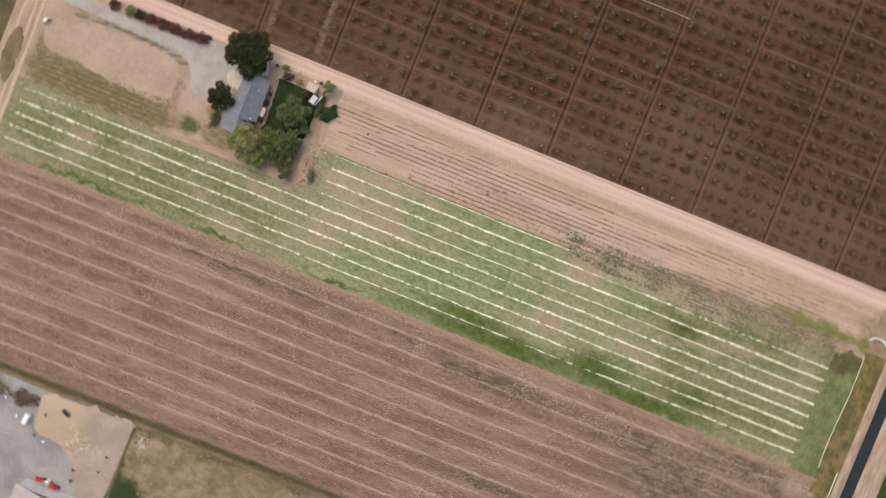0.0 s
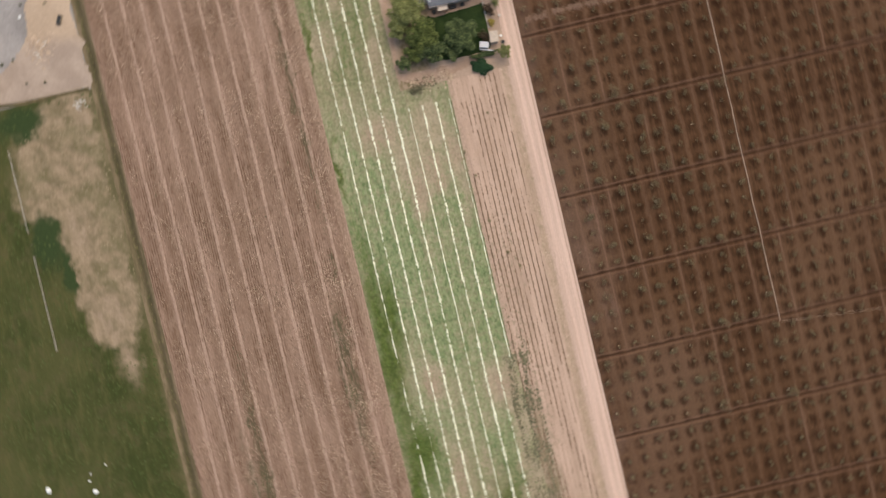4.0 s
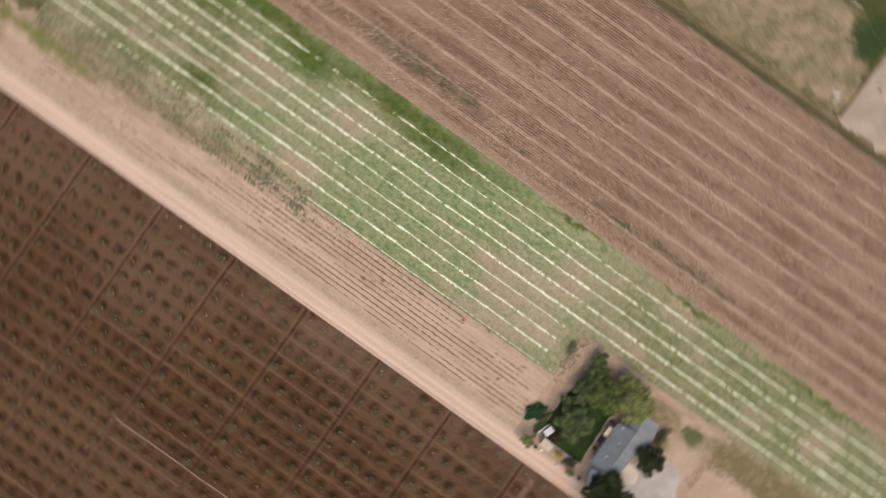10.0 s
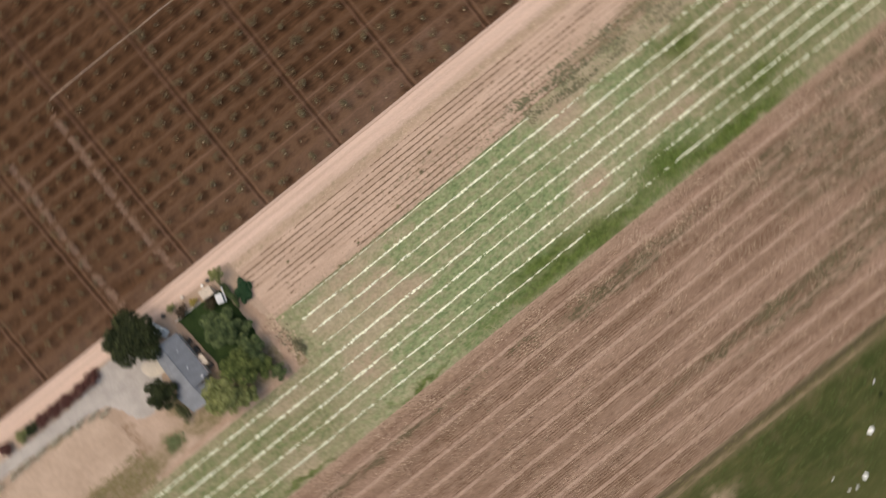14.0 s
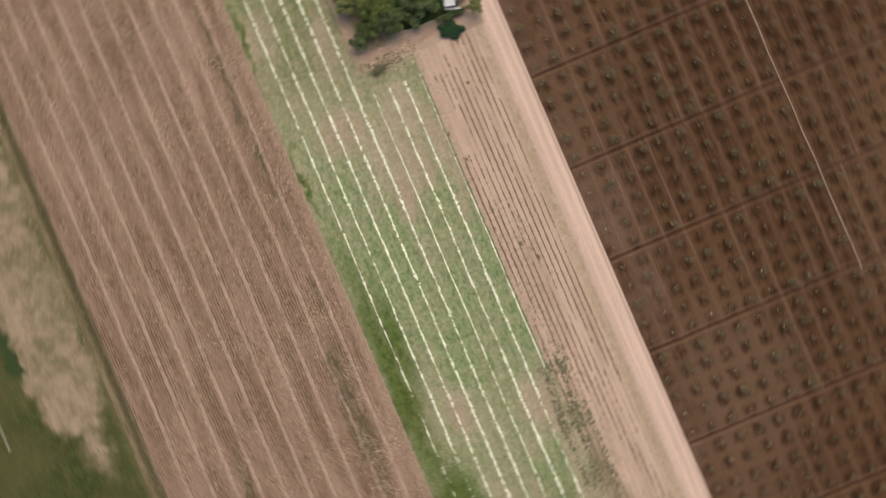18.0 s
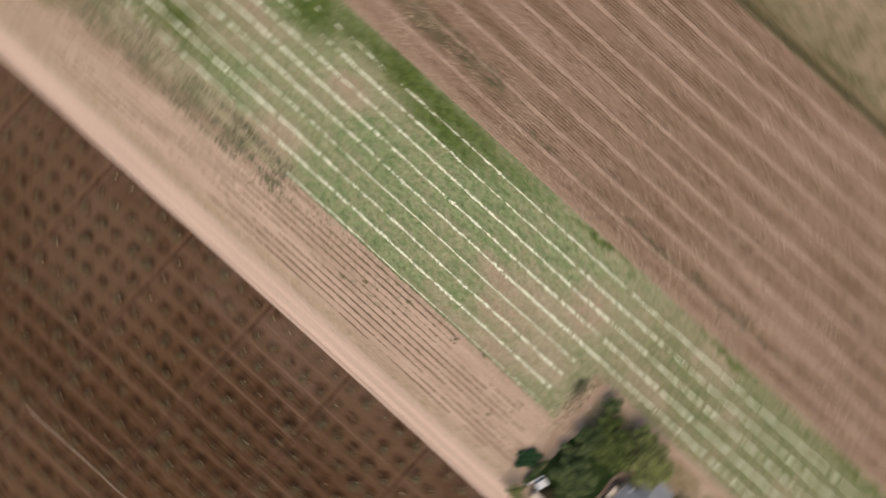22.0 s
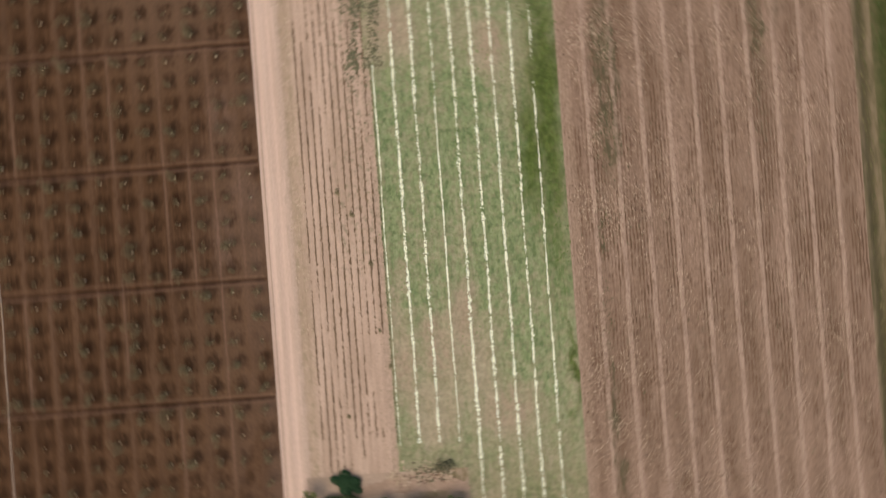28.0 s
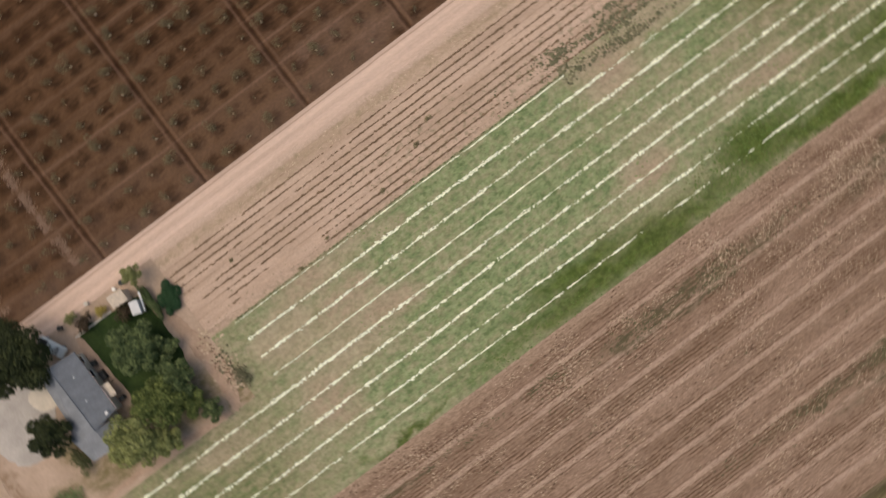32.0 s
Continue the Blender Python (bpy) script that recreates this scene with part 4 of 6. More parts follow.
# homestead plots
plot("sandy_plot", [(-81.5, 8.5), (-76, 10.4), (-66, 11.9), (-56, 12.4), (-49.5, 12.0), (-46.8, 10.2), (-45.6, 6.0), (-45.8, 0.9), (-47.5, -0.4), (-56, -0.6), (-68, 0.6), (-81, 2.0)], 0.042, M_TANFIELD, "bare sandy plot beside the drive", "soil", 0.35, 0.1)
plot("driveway", [(-100, 14.6), (-80, 14.4), (-68, 14.0), (-57, 13.7), (-50, 13.2), (-45.2, 12.2), (-43.0, 9.6), (-41.6, 6.2), (-38.4, 4.6), (-35.0, 6.4), (-31.8, 9.2), (-29.6, 12.6), (-30, 19.0), (-36, 19.6), (-41, 19.4), (-44.5, 17.6), (-52, 17.0), (-64, 16.8), (-76, 17.4), (-100, 18.4)], 0.075, M_GRAVEL, "pale grey gravel drive widening at the house", "driveway", 0.12, 0.1)
plot("lawn", [(-21.6, 16.6), (-14.6, 16.9), (-9.8, 16.4), (-9.0, 10), (-9.8, 2.5), (-14, 1.0), (-20.5, 2.5), (-21.6, 8)], 0.07, M_LAWN, "dark green watered lawn beside the house", "lawn", 0.15, 0.1)
plot("dirt_path", [(-8.0, 11.0), (-6.9, 10.9), (-5.9, 8.2), (-5.2, 5), (-4.7, 1.6), (-4.9, -1.8), (-5.6, -5.0), (-7.0, -7.6), (-8.4, -7.6), (-7.9, -4.2), (-7.8, 1), (-8.0, 6)], 0.05, M_DIRT, "worn reddish dirt path round the garden", "path", 0.12, 0.08)
plot("side_path", [(-44, -7.2), (-30, -6.2), (-20, -6.3), (-10, -7.2), (-10, -8.0), (-20, -7.2), (-30, -7.1), (-44, -8.1)], 0.065, M_DIRT, "narrow dirt path along the crop rows", "path", 0.12, 0.1)
plot("patio", [(-33.8, 14.0), (-31.4, 14.4), (-29.4, 13.2), (-29.4, 10.6), (-31.6, 10.2), (-33.6, 11.4)], 0.12, M_CONCRETE, "pale concrete slab at the front door", "patio", 0.05, 0.15)
plot("terrace", [(-22.0, 16.4), (-20.9, 16.4), (-20.4, 10), (-20.2, 4.2), (-22.0, 4.2)], 0.11, M_DIRT, "narrow earth terrace along the house wall", "terrace", 0.05, 0.12)

plot("pasture_track", [(-30, -124.8), (-10, -125.3), (10, -126.2), (24, -129.0), (45, -134), (60, -140), (60, -149), (20, -149), (-30, -149)], 0.2, M_TANFIELD, "bare sandy track beyond the pasture", "track", 0.3, 0.4)
plot("weedy_wedge", [(-88.8, 4.0), (-87.1, 2.3), (-86.3, -3.2), (-86.6, -7.6), (-87.6, -11.2), (-90.5, -6), (-90.2, 1.0)], 0.06, M_WEDGE, "weedy brown wedge between the wheel tracks", "verge", 0.2, 0.16)

# works yard beyond the ditch
sheet("yard", spaced(-135, -22.4, 3.0), spaced(-150, -82.4, 3.0), lambda x, y: 0.05 * wave_noise(x, y, 21, 0.5), M_YARDGREY, "grey gravel works yard", "yard")
plot("yard_sand", [(-47.6, -83.2), (-41, -82.9), (-34.5, -82.9), (-33.4, -88), (-32.7, -93.4), (-34.2, -97.8), (-38.6, -94.9), (-43, -94.2), (-47.2, -93.0), (-47.8, -88)], 0.09, M_YARDBARE, "pale tan sand spread over the yard", "sand", 0.14, 0.12)
plot("yard_earth", [(-36.5, -82.6), (-30, -82.5), (-22.9, -82.6), (-23.1, -95), (-24.7, -116), (-28.5, -120), (-31, -104), (-34.5, -98.5), (-36.4, -92)], 0.105, M_YARDBARE, "pinkish bare earth at the yard edge", "soil", 0.3, 0.12)
plot("wall_strip", [(-22.9, -83), (-22.2, -83), (-22.3, -100), (-24.2, -120), (-25.0, -120), (-23.1, -100)], 0.14, M_DITCH, "weedy low edge between yard and pasture", "edge", 0.1, 0.2, False)

# ---- the film rows ----
ROW_W = [0.24, 0.46, 0.5, 0.26, 0.52, 0.5, 0.5, 0.4, 0.38]


def row_cover(k, x):
    """How much of the film shows along row k."""
    r = np.random.default_rng(40 + k)
    v = 0.80 + 0 * x
    for w in (0.05, 0.11, 0.23, 0.6, 1.3, 2.7):
        v = v + (0.2 if w > 1 else 0.12) * np.sin(w * x * r.uniform(0.8, 1.2) + r.uniform(0, 6.28))
    if k == 0:
        v = v * np.where(x > 66.5, 0.0, np.where(x < 26, 0.42, 0.85))
    if k == 1:
        v = v + np.where(x < 10, 0.25, 0.0) - np.where((x > 72) & (x < 128), 0.35, 0.0)
    if k == 3:
        v = v - np.where(x < 12, 0.25, 0.05)
    if k == 7:
        v = v - np.where((x > 74.5) & (x < 88.5), 0.6, 0.0)
    if k == 8:
        v = v - np.where((x > 60.5) & (x < 87), 0.8, np.where((x > 95) & (x < 116), 0.3, 0.0)) + np.where((x > 68) & (x < 74), 0.6, 0.0)
    if k > 3:
        v = v * np.where(x < -6, 0.85, 1.0)
    if k > 6:
        v = v - np.where((x > 24) & (x < 64), 0.2, 0.0)
    if k > 0:
        v = v + np.where((x > 126) & (k != 1), 0.4, 0.0) + np.where((x > 138.5) & (k == 1), 0.7, 0.0)
    return np.clip(v, 0, 1)


for k, y0 in enumerate(ROW_Y):
    xa = 0.4 if k < 4 else -82.0
    row = thing("mulch_row", 0, 0)
    rng = np.random.default_rng(60 + k)
    m = int((142.4 - xa) * 46)
    xs = rng.uniform(xa, 142.4, m)
    cov = row_cover(k, xs)
    torn = 0.5 + 0.5 * np.sin(xs * 5.1 + 2.2 * np.sin(xs * 1.7 + k)) * np.sin(xs * 2.3 + 1.5 * np.sin(xs * 0.9 + 3 * k))
    keep = rng.random(m) < cov * (0.28 + 0.85 * torn)
    xs, cov = xs[keep], cov[keep]
    w = ROW_W[k] * (0.5 + 0.6 * cov)
    strand = rng.choice((-0.2, 0.2), len(xs)) * (ROW_W[k] > 0.3) * (0.6 + 0.4 * np.sin(xs * 0.7 + k))
    ys = y0 + (strand + rng.normal(0, 0.2, len(xs)).clip(-0.5, 0.5)) * w + 0.05 * np.sin(xs * 0.21 + k) + 0.03 * np.sin(xs * 0.9 + 2 * k)
    flakes("film", np.stack([xs, ys, 0.07 + 0 * xs], -1), rng.uniform(0.042, 0.122, len(xs)) * (0.75 + 0.5 * cov), rng.uniform(0.02, 0.07, len(xs)), M_FILM, row, "cream plastic film in torn patches", stretch=rng.uniform(1.0, 2.0, len(xs)))
    m = int((142.4 - xa) * 6.0)
    xs = rng.uniform(xa, 142.4, m)
    ys = y0 + rng.normal(0, 0.5, m) * ROW_W[k]
    flakes("greenery", np.stack([xs, ys, 0.11 + 0 * xs], -1), rng.uniform(0.03, 0.085, m), rng.uniform(0.03, 0.07, m), M_CROPLEAF, row, "small green crop plants")
    if k == 0:
        m = 520
        xs = rng.uniform(xa, 66.5, m)
        flakes("dead_plants", np.stack([xs, y0 + 0.42 + rng.normal(0, 0.07, m), 0.04 + 0 * xs], -1), rng.uniform(0.05, 0.13, m), rng.uniform(0.05, 0.12, m), M_WEED, row, "dark withered plants beside the film", stretch=rng.uniform(1.0, 2.6, m))
    tagged(row, "thin broken cream film row on pale soil" if k in (0, 3) else "cream plastic mulch row patchily overgrown by green plants", "crop row", "mulch rows of the strip")

# weeds over the strip
rng = np.random.default_rng(5)
m = 6000
xs, ys = rng.uniform(-83, 149, m), rng.uniform(-28.2, 4.8, m)
ok = ((xs > -3) | (ys < -8.5)) & (np.sin(xs * 0.21 + 1) + np.sin(ys * 0.5 + xs * 0.07) + rng.normal(0, 0.8, m) > -0.3)
ok &= ~((ys < -21.5) & (xs > 30) & (xs < 122)) & ((ys > -27) | (xs < 30)) & ((xs > 15) | (xs < -7))
xs, ys = xs[ok], ys[ok]
flakes("weed_tufts", np.stack([xs, ys, 0.03 + 0 * xs], -1), rng.uniform(0.06, 0.2, len(xs)), rng.uniform(0.02, 0.06, len(xs)), M_TUFT, None, "low green weeds between the film rows", "weeds", stretch=rng.uniform(0.8, 1.8, len(xs)))
m = 1500
where = rng.random(m) < 0.6
xs, ys = np.where(where, rng.normal(84, 6, m), rng.uniform(30, 120, m)), np.where(where, rng.normal(-23.5, 2.2, m), rng.normal(-27.0, 0.8, m))
ok = (ys > -28.6) & (ys < -19)
xs, ys = xs[ok], ys[ok]
flakes("lush_weeds", np.stack([xs, ys, 0.03 + 0 * xs], -1), rng.uniform(0.07, 0.22, len(xs)), rng.uniform(0.03, 0.09, len(xs)), foliage("lush_weed_leaf", (0.078, 0.125, 0.028), (0.13, 0.18, 0.052)), None, "lush green weeds along the strip edge", "weeds")

# seedling lines
for k in range(11):
    y0 = 16.9 - 1.18 * k
    rng = np.random.default_rng(90 + k)
    m = 1750
    xs = rng.uniform(-3.5, 135, m)
    gate = 0.62 + 0.38 * np.sin(xs * 0.13 + k) + 0.3 * np.sin(xs * 0.37 + 2.3 * k) - 0.5 * (xs > 75) - (0.55 if k in (7, 8, 9, 10) else 0.0) * (xs < 20) - 0.5 * (xs < 2)
    if k == 0:
        gate = gate - 0.7 * (xs < 12)
    keep = rng.random(m) < gate
    xs = xs[keep]
    line = flakes("seedling_row", np.stack([xs, y0 + rng.normal(0, 0.06, len(xs)), 0.0 + 0 * xs], -1), rng.uniform(0.07, 0.16, len(xs)), rng.uniform(0.03, 0.08, len(xs)), M_SEEDLING, None, "line of small dark withered seedlings in furrow", "crop row", rng.uniform(1.5, 4.0, len(xs)), "stuff")
    line["group"] = "seedling rows beside the road"
rng = np.random.default_rng(33)
m = 6400
xs = np.concatenate([rng.normal(74, 9, m // 4), rng.uniform(66, 142, m - m // 4)])
ys = np.where(xs > 95, rng.uniform(0.2, 8.2, m), rng.uniform(1.6, 8.5, m))
ok = (xs > 54) & ((xs > 66) | (ys > 4.6)) & (xs < 143) & (np.sin(xs * 0.5) + np.sin(ys * 1.9 + xs * 0.2) + rng.normal(0, 0.7, m) > 0.0)
xs, ys = xs[ok], ys[ok]
near = xs < 93
ys = np.where(near, ys, 3.5 + 0.86 * np.round((ys - 3.5) / 0.86) + rng.normal(0, 0.12, len(ys)))
for pick, mat, words in ((near, M_SOFTWEED, "grey-green weed clumps on the seedbed"), (~near, M_SOFTWEED, "rows of grey-green weeds on the seedbed")):
    q = int(pick.sum())
    flakes("weed_clumps", np.stack([xs[pick], ys[pick], 0.02 + 0 * xs[pick]], -1), 0.07 + 0.5 * rng.beta(1.0, 4.0, q), rng.uniform(0.05, 0.18, q), mat, None, words, "weeds", rng.uniform(0.9, 1.3 if words.startswith("grey") else 2.8, q))
m = 300
xs, ys = rng.uniform(-3, 66, m), rng.uniform(4.2, 13, m)
ys[: m // 3] = rng.uniform(4.2, 6.5, m // 3)
xs[m // 2 :] = rng.uniform(28, 72, m - m // 2)
flakes("weed_clumps", np.stack([xs, ys, 0.01 + 0 * xs], -1), rng.uniform(0.05, 0.16, m), rng.uniform(0.02, 0.07, m), M_SCATTER, None, "scattered small weeds on bare soil", "weeds")
m = 5200
xs, ys = rng.uniform(-4, 150, m), 16.9 + 3.4 * rng.beta(1.5, 2.4, m)
ok = 1.3 * wave_noise(xs, ys, 61, 0.9) + wave_noise(xs, ys, 62, 0.25) + rng.normal(0, 0.35, m) > 0.0
xs, ys, m = xs[ok], ys[ok], int(ok.sum())
flakes("dry_grass", np.stack([xs, ys, 0.02 + 0 * xs], -1), rng.uniform(0.05, 0.17, m), rng.uniform(0.02, 0.07, m), M_DRYVERGE, None, "dry straw-coloured grass along the road", "grass")
for x0, y0, r in ((14.2, 4.2, 0.5), (32.2, 6.3, 0.55), (20.5, 5.6, 0.4), (45, 11.2, 0.7), (41, 9.0, 0.6), (6, 12, 0.4)):
    shrub("weed_bush", x0, y0, r * 1.15, r * 0.9, 0.12, M_SCATTER, "low olive weed bush on bare soil", "weed", 90, 0.12, int(x0))

# clods, stubble and weeds of the ploughed field
rng = np.random.default_rng(12)
m = 46000
xs, ys = rng.uniform(-100, 154, m), rng.uniform(-78.8, -28.8, m)
ok = 2.2 * wave_noise(xs * 0.35, ys, 51, 1.2) + 1.6 * wave_noise(xs, ys, 52, 0.25) - 0.35 * (xs < 12) + rng.normal(0, 0.4, m) > 0.22
xs, ys = xs[ok], ys[ok]
ys = np.where(rng.random(len(ys)) < 0.75, -78.9 + 0.58125 * np.round((ys + 78.9) / 0.58125) + rng.normal(0, 0.06, len(ys)), ys)
flakes("soil_clods", np.stack([xs, ys, 0.03 + 0 * xs], -1), rng.uniform(0.04, 0.13, len(xs)), rng.uniform(0.03, 0.11, len(xs)), M_CLOD, None, "loose brown clods on the ploughed beds", "soil", rng.uniform(1.0, 3.0, len(xs)))
m = 76000
xs, ys = rng.uniform(-90, 154, m), np.where(rng.random(m) < 0.15, rng.normal(-34.0, 2.6, m), rng.uniform(-78, -30, m))
ok = (ys < -29.6) & (2.2 * wave_noise(xs * 0.35, ys, 51, 1.2) + 1.6 * wave_noise(xs, ys, 52, 0.25) + 0.2 * (ys > -40) - 0.3 * (xs < 12) + rng.normal(0, 0.45, m) > 0.3)
xs, ys = xs[ok], ys[ok]
flakes("straw_stubble", np.stack([xs, ys, 0.05 + 0 * xs], -1), rng.uniform(0.035, 0.1, len(xs)), rng.uniform(0.02, 0.06, len(xs)), M_STUBBLE, None, "pale straw bits on ploughed soil", "stubble", rng.uniform(1.0, 2.5, len(xs)))
m = 9000
pick = rng.choice(6, m, p=[0.3, 0.22, 0.2, 0.12, 0.1, 0.06])
xs = np.array([88, 62, 120, 100, 20, 28])[pick] + rng.normal(0, 1, m) * np.array([17, 12, 16, 20, 40, 14])[pick]
ys = np.array([-62.7, -36.3, -47, -64, -52, -34.0])[pick] + rng.normal(0, 1, m) * np.array([0.8, 1.2, 6, 2, 12, 0.5])[pick]
ok = (ys < -29.5) & (ys > -78.5) & (xs < 154) & (xs > -90) & (np.sin(xs * 0.4) + rng.normal(0, 0.8, m) > 0.1)
xs, ys = xs[ok], ys[ok]
flakes("field_weeds", np.stack([xs, ys, 0.04 + 0 * xs], -1), rng.uniform(0.05, 0.16, len(xs)), rng.uniform(0.03, 0.1, len(xs)), M_FIELDWEED, None, "dark weeds growing along the beds", "weeds", rng.uniform(1.0, 2.2, len(xs)))

# pasture growth
rng = np.random.default_rng(19)
m = 7000
xs, ys = rng.uniform(-22, 150, m), rng.uniform(-140, -82.6, m)
straw = ((xs + 6) / 12) ** 2 + ((ys + 94) / 11) ** 2 < 1
straw |= ((xs - 14) / 24) ** 2 + ((ys + 89) / 8.5) ** 2 < 1
c = np.stack([xs, ys, 0.02 + 0 * xs], -1)
wide = straw | (((xs + 6) / 15) ** 2 + ((ys + 94) / 13.5) ** 2 < 1) | (((xs - 14) / 32) ** 2 + ((ys + 89) / 11.5) ** 2 < 1) | (((xs + 1) / 12) ** 2 + ((ys + 99) / 10) ** 2 < 1)
flakes("pasture_tufts", c[~wide], rng.uniform(0.1, 0.38, (~wide).sum()), rng.uniform(0.08, 0.22, (~wide).sum()), M_PASTURETUFT, None, "dark green grass tufts in the pasture", "grass")
flakes("bleached_tufts", c[straw], rng.uniform(0.1, 0.34, straw.sum()), rng.uniform(0.03, 0.1, straw.sum()), M_STRAWTUFT, None, "bleached dry grass in the pasture", "grass")
m = 900
xs, ys = rng.uniform(-90, 154, m), rng.normal(-81.0, 0.5, m)
flakes("ditch_weeds", np.stack([xs, ys, -0.25 + 0 * xs], -1), rng.uniform(0.08, 0.26, m), rng.uniform(0.1, 0.25, m), foliage("ditch_weed_leaf", (0.08, 0.08, 0.03), (0.22, 0.18, 0.09)), None, "rank weeds along the ditch", "weeds", rng.uniform(1.0, 2.5, m))

# ---- the house ----
house = thing("house", -25.7, 9.9)


def slab(name, quad, thick, mat, parent, label=""):
    """A roof plane from four corners, with thickness below it."""
    bm = bmesh.new()
    top = [bm.verts.new(p) for p in quad]
    low = [bm.verts.new((p[0], p[1], p[2] - thick)) for p in quad]
    bm.faces.new(top)
    bm.faces.new(low[::-1])
    for i in range(len(quad)):
        bm.faces.new((top[i - 1], low[i - 1], low[i], top[i]))
    bmesh.ops.recalc_face_normals(bm, faces=bm.faces)
    return part(name, bm, mat, parent, label)


for x0, x1, y0, y1 in ((-2.6, -2.4, -6.1, 4.6), (3.2, 3.4, -6.1, 4.6), (-2.4, 3.2, 4.4, 4.6), (-2.4, 3.2, -6.1, -5.9)):
    part("wall", boxed(x0, x1, y0, y1, 0, 2.75), M_WALL, house)
for x0, x1, y0, y1 in ((-4.0, -3.8, -10.3, -5.3), (1.9, 2.1, -10.3, -6.2), (-3.8, 1.9, -10.3, -10.1)):
    part("wall", boxed(x0, x1, y0, y1, 0, 2.5), M_WALL, house)
slab("roof_slope", [(0.25, -7.1, 4.5), (0.25, 5.0, 4.5), (-2.8, 5.0, 2.75), (-3.6, -4.9, 2.7), (-3.3, -6.3, 2.75)], 0.14, M_ROOF, house, "grey shingle roof slope facing the drive")
slab("roof_slope", [(0.25, -7.1, 4.5), (3.8, -6.2, 2.7), (4.0, 5.0, 2.7), (0.25, 5.0, 4.5)], 0.14, M_ROOF, house, "grey shingle roof slope facing the lawn")
slab("wing_roof_slope", [(-5.05, -5.7, 2.4), (-4.0, -10.7, 2.6), (0.3, -11.0, 4.25), (0.25, -6.9, 4.32), (-3.5, -4.6, 2.82)], 0.12, M_ROOF, house, "grey shingle roof slope over the wing")
slab("wing_roof_slope", [(0.3, -11.0, 4.25), (2.5, -10.8, 3.1), (2.5, -7.2, 3.1), (0.25, -6.9, 4.32)], 0.12, M_ROOF, house)
bm = bmesh.new()
tube(bm, [(0.25, -7.1, 4.51), (0.25, 5.0, 4.51)], [0.09, 0.09], 8)
part("ridge_cap", bm, M_ROOF, house)
part("gutter", boxed(3.85, 3.99, -6.1, 4.9, 2.5, 2.6), M_SHEETPINK, house, "dull metal eaves gutter")
part("gable", boxed(-1.8, 2.6, 4.42, 4.58, 2.752, 3.2), M_WALL, house)
for x0, y0, z0 in ((1.7, -2.5, 3.72), (2.2, 1.6, 3.5)):
    bm = bmesh.new()
    tube(bm, [(x0, y0, z0 - 0.3), (x0, y0, z0 + 0.3)], [0.1, 0.1], 10)
    part("vent_pipe", bm, M_WHITE, house, "white roof vent pipe")
part("skylight_box", boxed(2.5, 3.0, -6.05, -5.6, 2.95, 3.5, 0.04), M_SHEET, house, "pale metal cowl at the roof edge")
for y0 in (-3.6, 0.2, 2.9):
    w = part("window", boxed(3.402, 3.45, y0, y0 + 1.3, 0.95, 2.1), M_GLASS, house)
    part("sill", boxed(3.402, 3.52, y0 - 0.08, y0 + 1.38, 0.87, 0.945), M_TRIM, w)
part("door", boxed(-2.65, -2.602, 1.5, 2.45, 0, 2.05), M_WOOD, house)
for y0 in (-3.2, 3.0):
    w = part("window", boxed(-2.65, -2.602, y0, y0 + 1.3, 0.95, 2.1), M_GLASS, house)
    part("sill", boxed(-2.72, -2.602, y0 - 0.08, y0 + 1.38, 0.87, 0.945), M_TRIM, w)
tagged(house, "single-storey farmhouse with an L-shaped grey shingle roof", "house")

# canopy and clutter along the lawn side of the house
canopy = thing("canopy", -21.6, 6.9, 0.05)
slab("roof_panel", [(-1.0, -1.2, 2.2), (1.0, -1.2, 2.05), (1.0, 1.2, 2.05), (-1.0, 1.2, 2.2)], 0.06, M_BEIGE, canopy)
for x0 in (-0.9, 0.82):
    for y0 in (-1.1, 1.0):
        part("post", boxed(x0, x0 + 0.09, y0, y0 + 0.09, 0, 2.03), M_WOOD, canopy)
tagged(canopy, "small beige canopy on posts beside the house", "canopy")
for x0, y0, w, d, h, lab in ((-21.4, 9.6, 0.7, 1.6, 0.85, "dark covered bench by the wall"), (-21.5, 12.0, 0.6, 0.9, 0.8, "dark storage chest by the wall"), (-21.2, 4.8, 0.8, 0.8, 0.8, "dark storage chest by the wall")):
    t = thing("storage_chest", x0, y0, 0.1)
    part("body", boxed(-w / 2, w / 2, -d / 2, d / 2, 0, h - 0.12, 0.03), M_DARKTHING, t)
    part("lid", boxed(-w / 2 - 0.03, w / 2 + 0.03, -d / 2 - 0.03, d / 2 + 0.03, h - 0.118, h, 0.03), M_DARKTHING, t)
    tagged(t, lab, "chest", "chests along the house")

# white pickup beside the gable
truck = thing("pickup_truck", -25.2, 18.05, 0.06, -65)
bm = bmesh.new()
box(bm, -2.35, 2.35, -0.9, 0.9, 0.45, 0.98, 0.12)
part("body", bm, M_WHITE, truck)
bm = bmesh.new()
box(bm, -0.55, 1.15, -0.8, 0.8, 0.985, 1.68, 0.2)
part("cab", bm, M_WHITE, truck)
slab("windscreen", [(1.24, -0.68, 1.05), (1.24, 0.68, 1.05), (1.0, 0.62, 1.6), (1.0, -0.62, 1.6)], 0.05, M_GLASS, truck)
part("rear_window", boxed(-0.6, -0.552, -0.62, 0.62, 1.15, 1.55), M_GLASS, truck)
bm = bmesh.new()
box(bm, -2.2, -0.75, -0.72, 0.72, 0.985, 1.0)
part("load_bed", bm, M_DARKTHING, truck, "dark open load bed")
for y0 in (-0.86, 0.74):
    part("bed_side", boxed(-2.3, -0.6, y0, y0 + 0.12, 0.985, 1.25, 0.03), M_WHITE, truck)
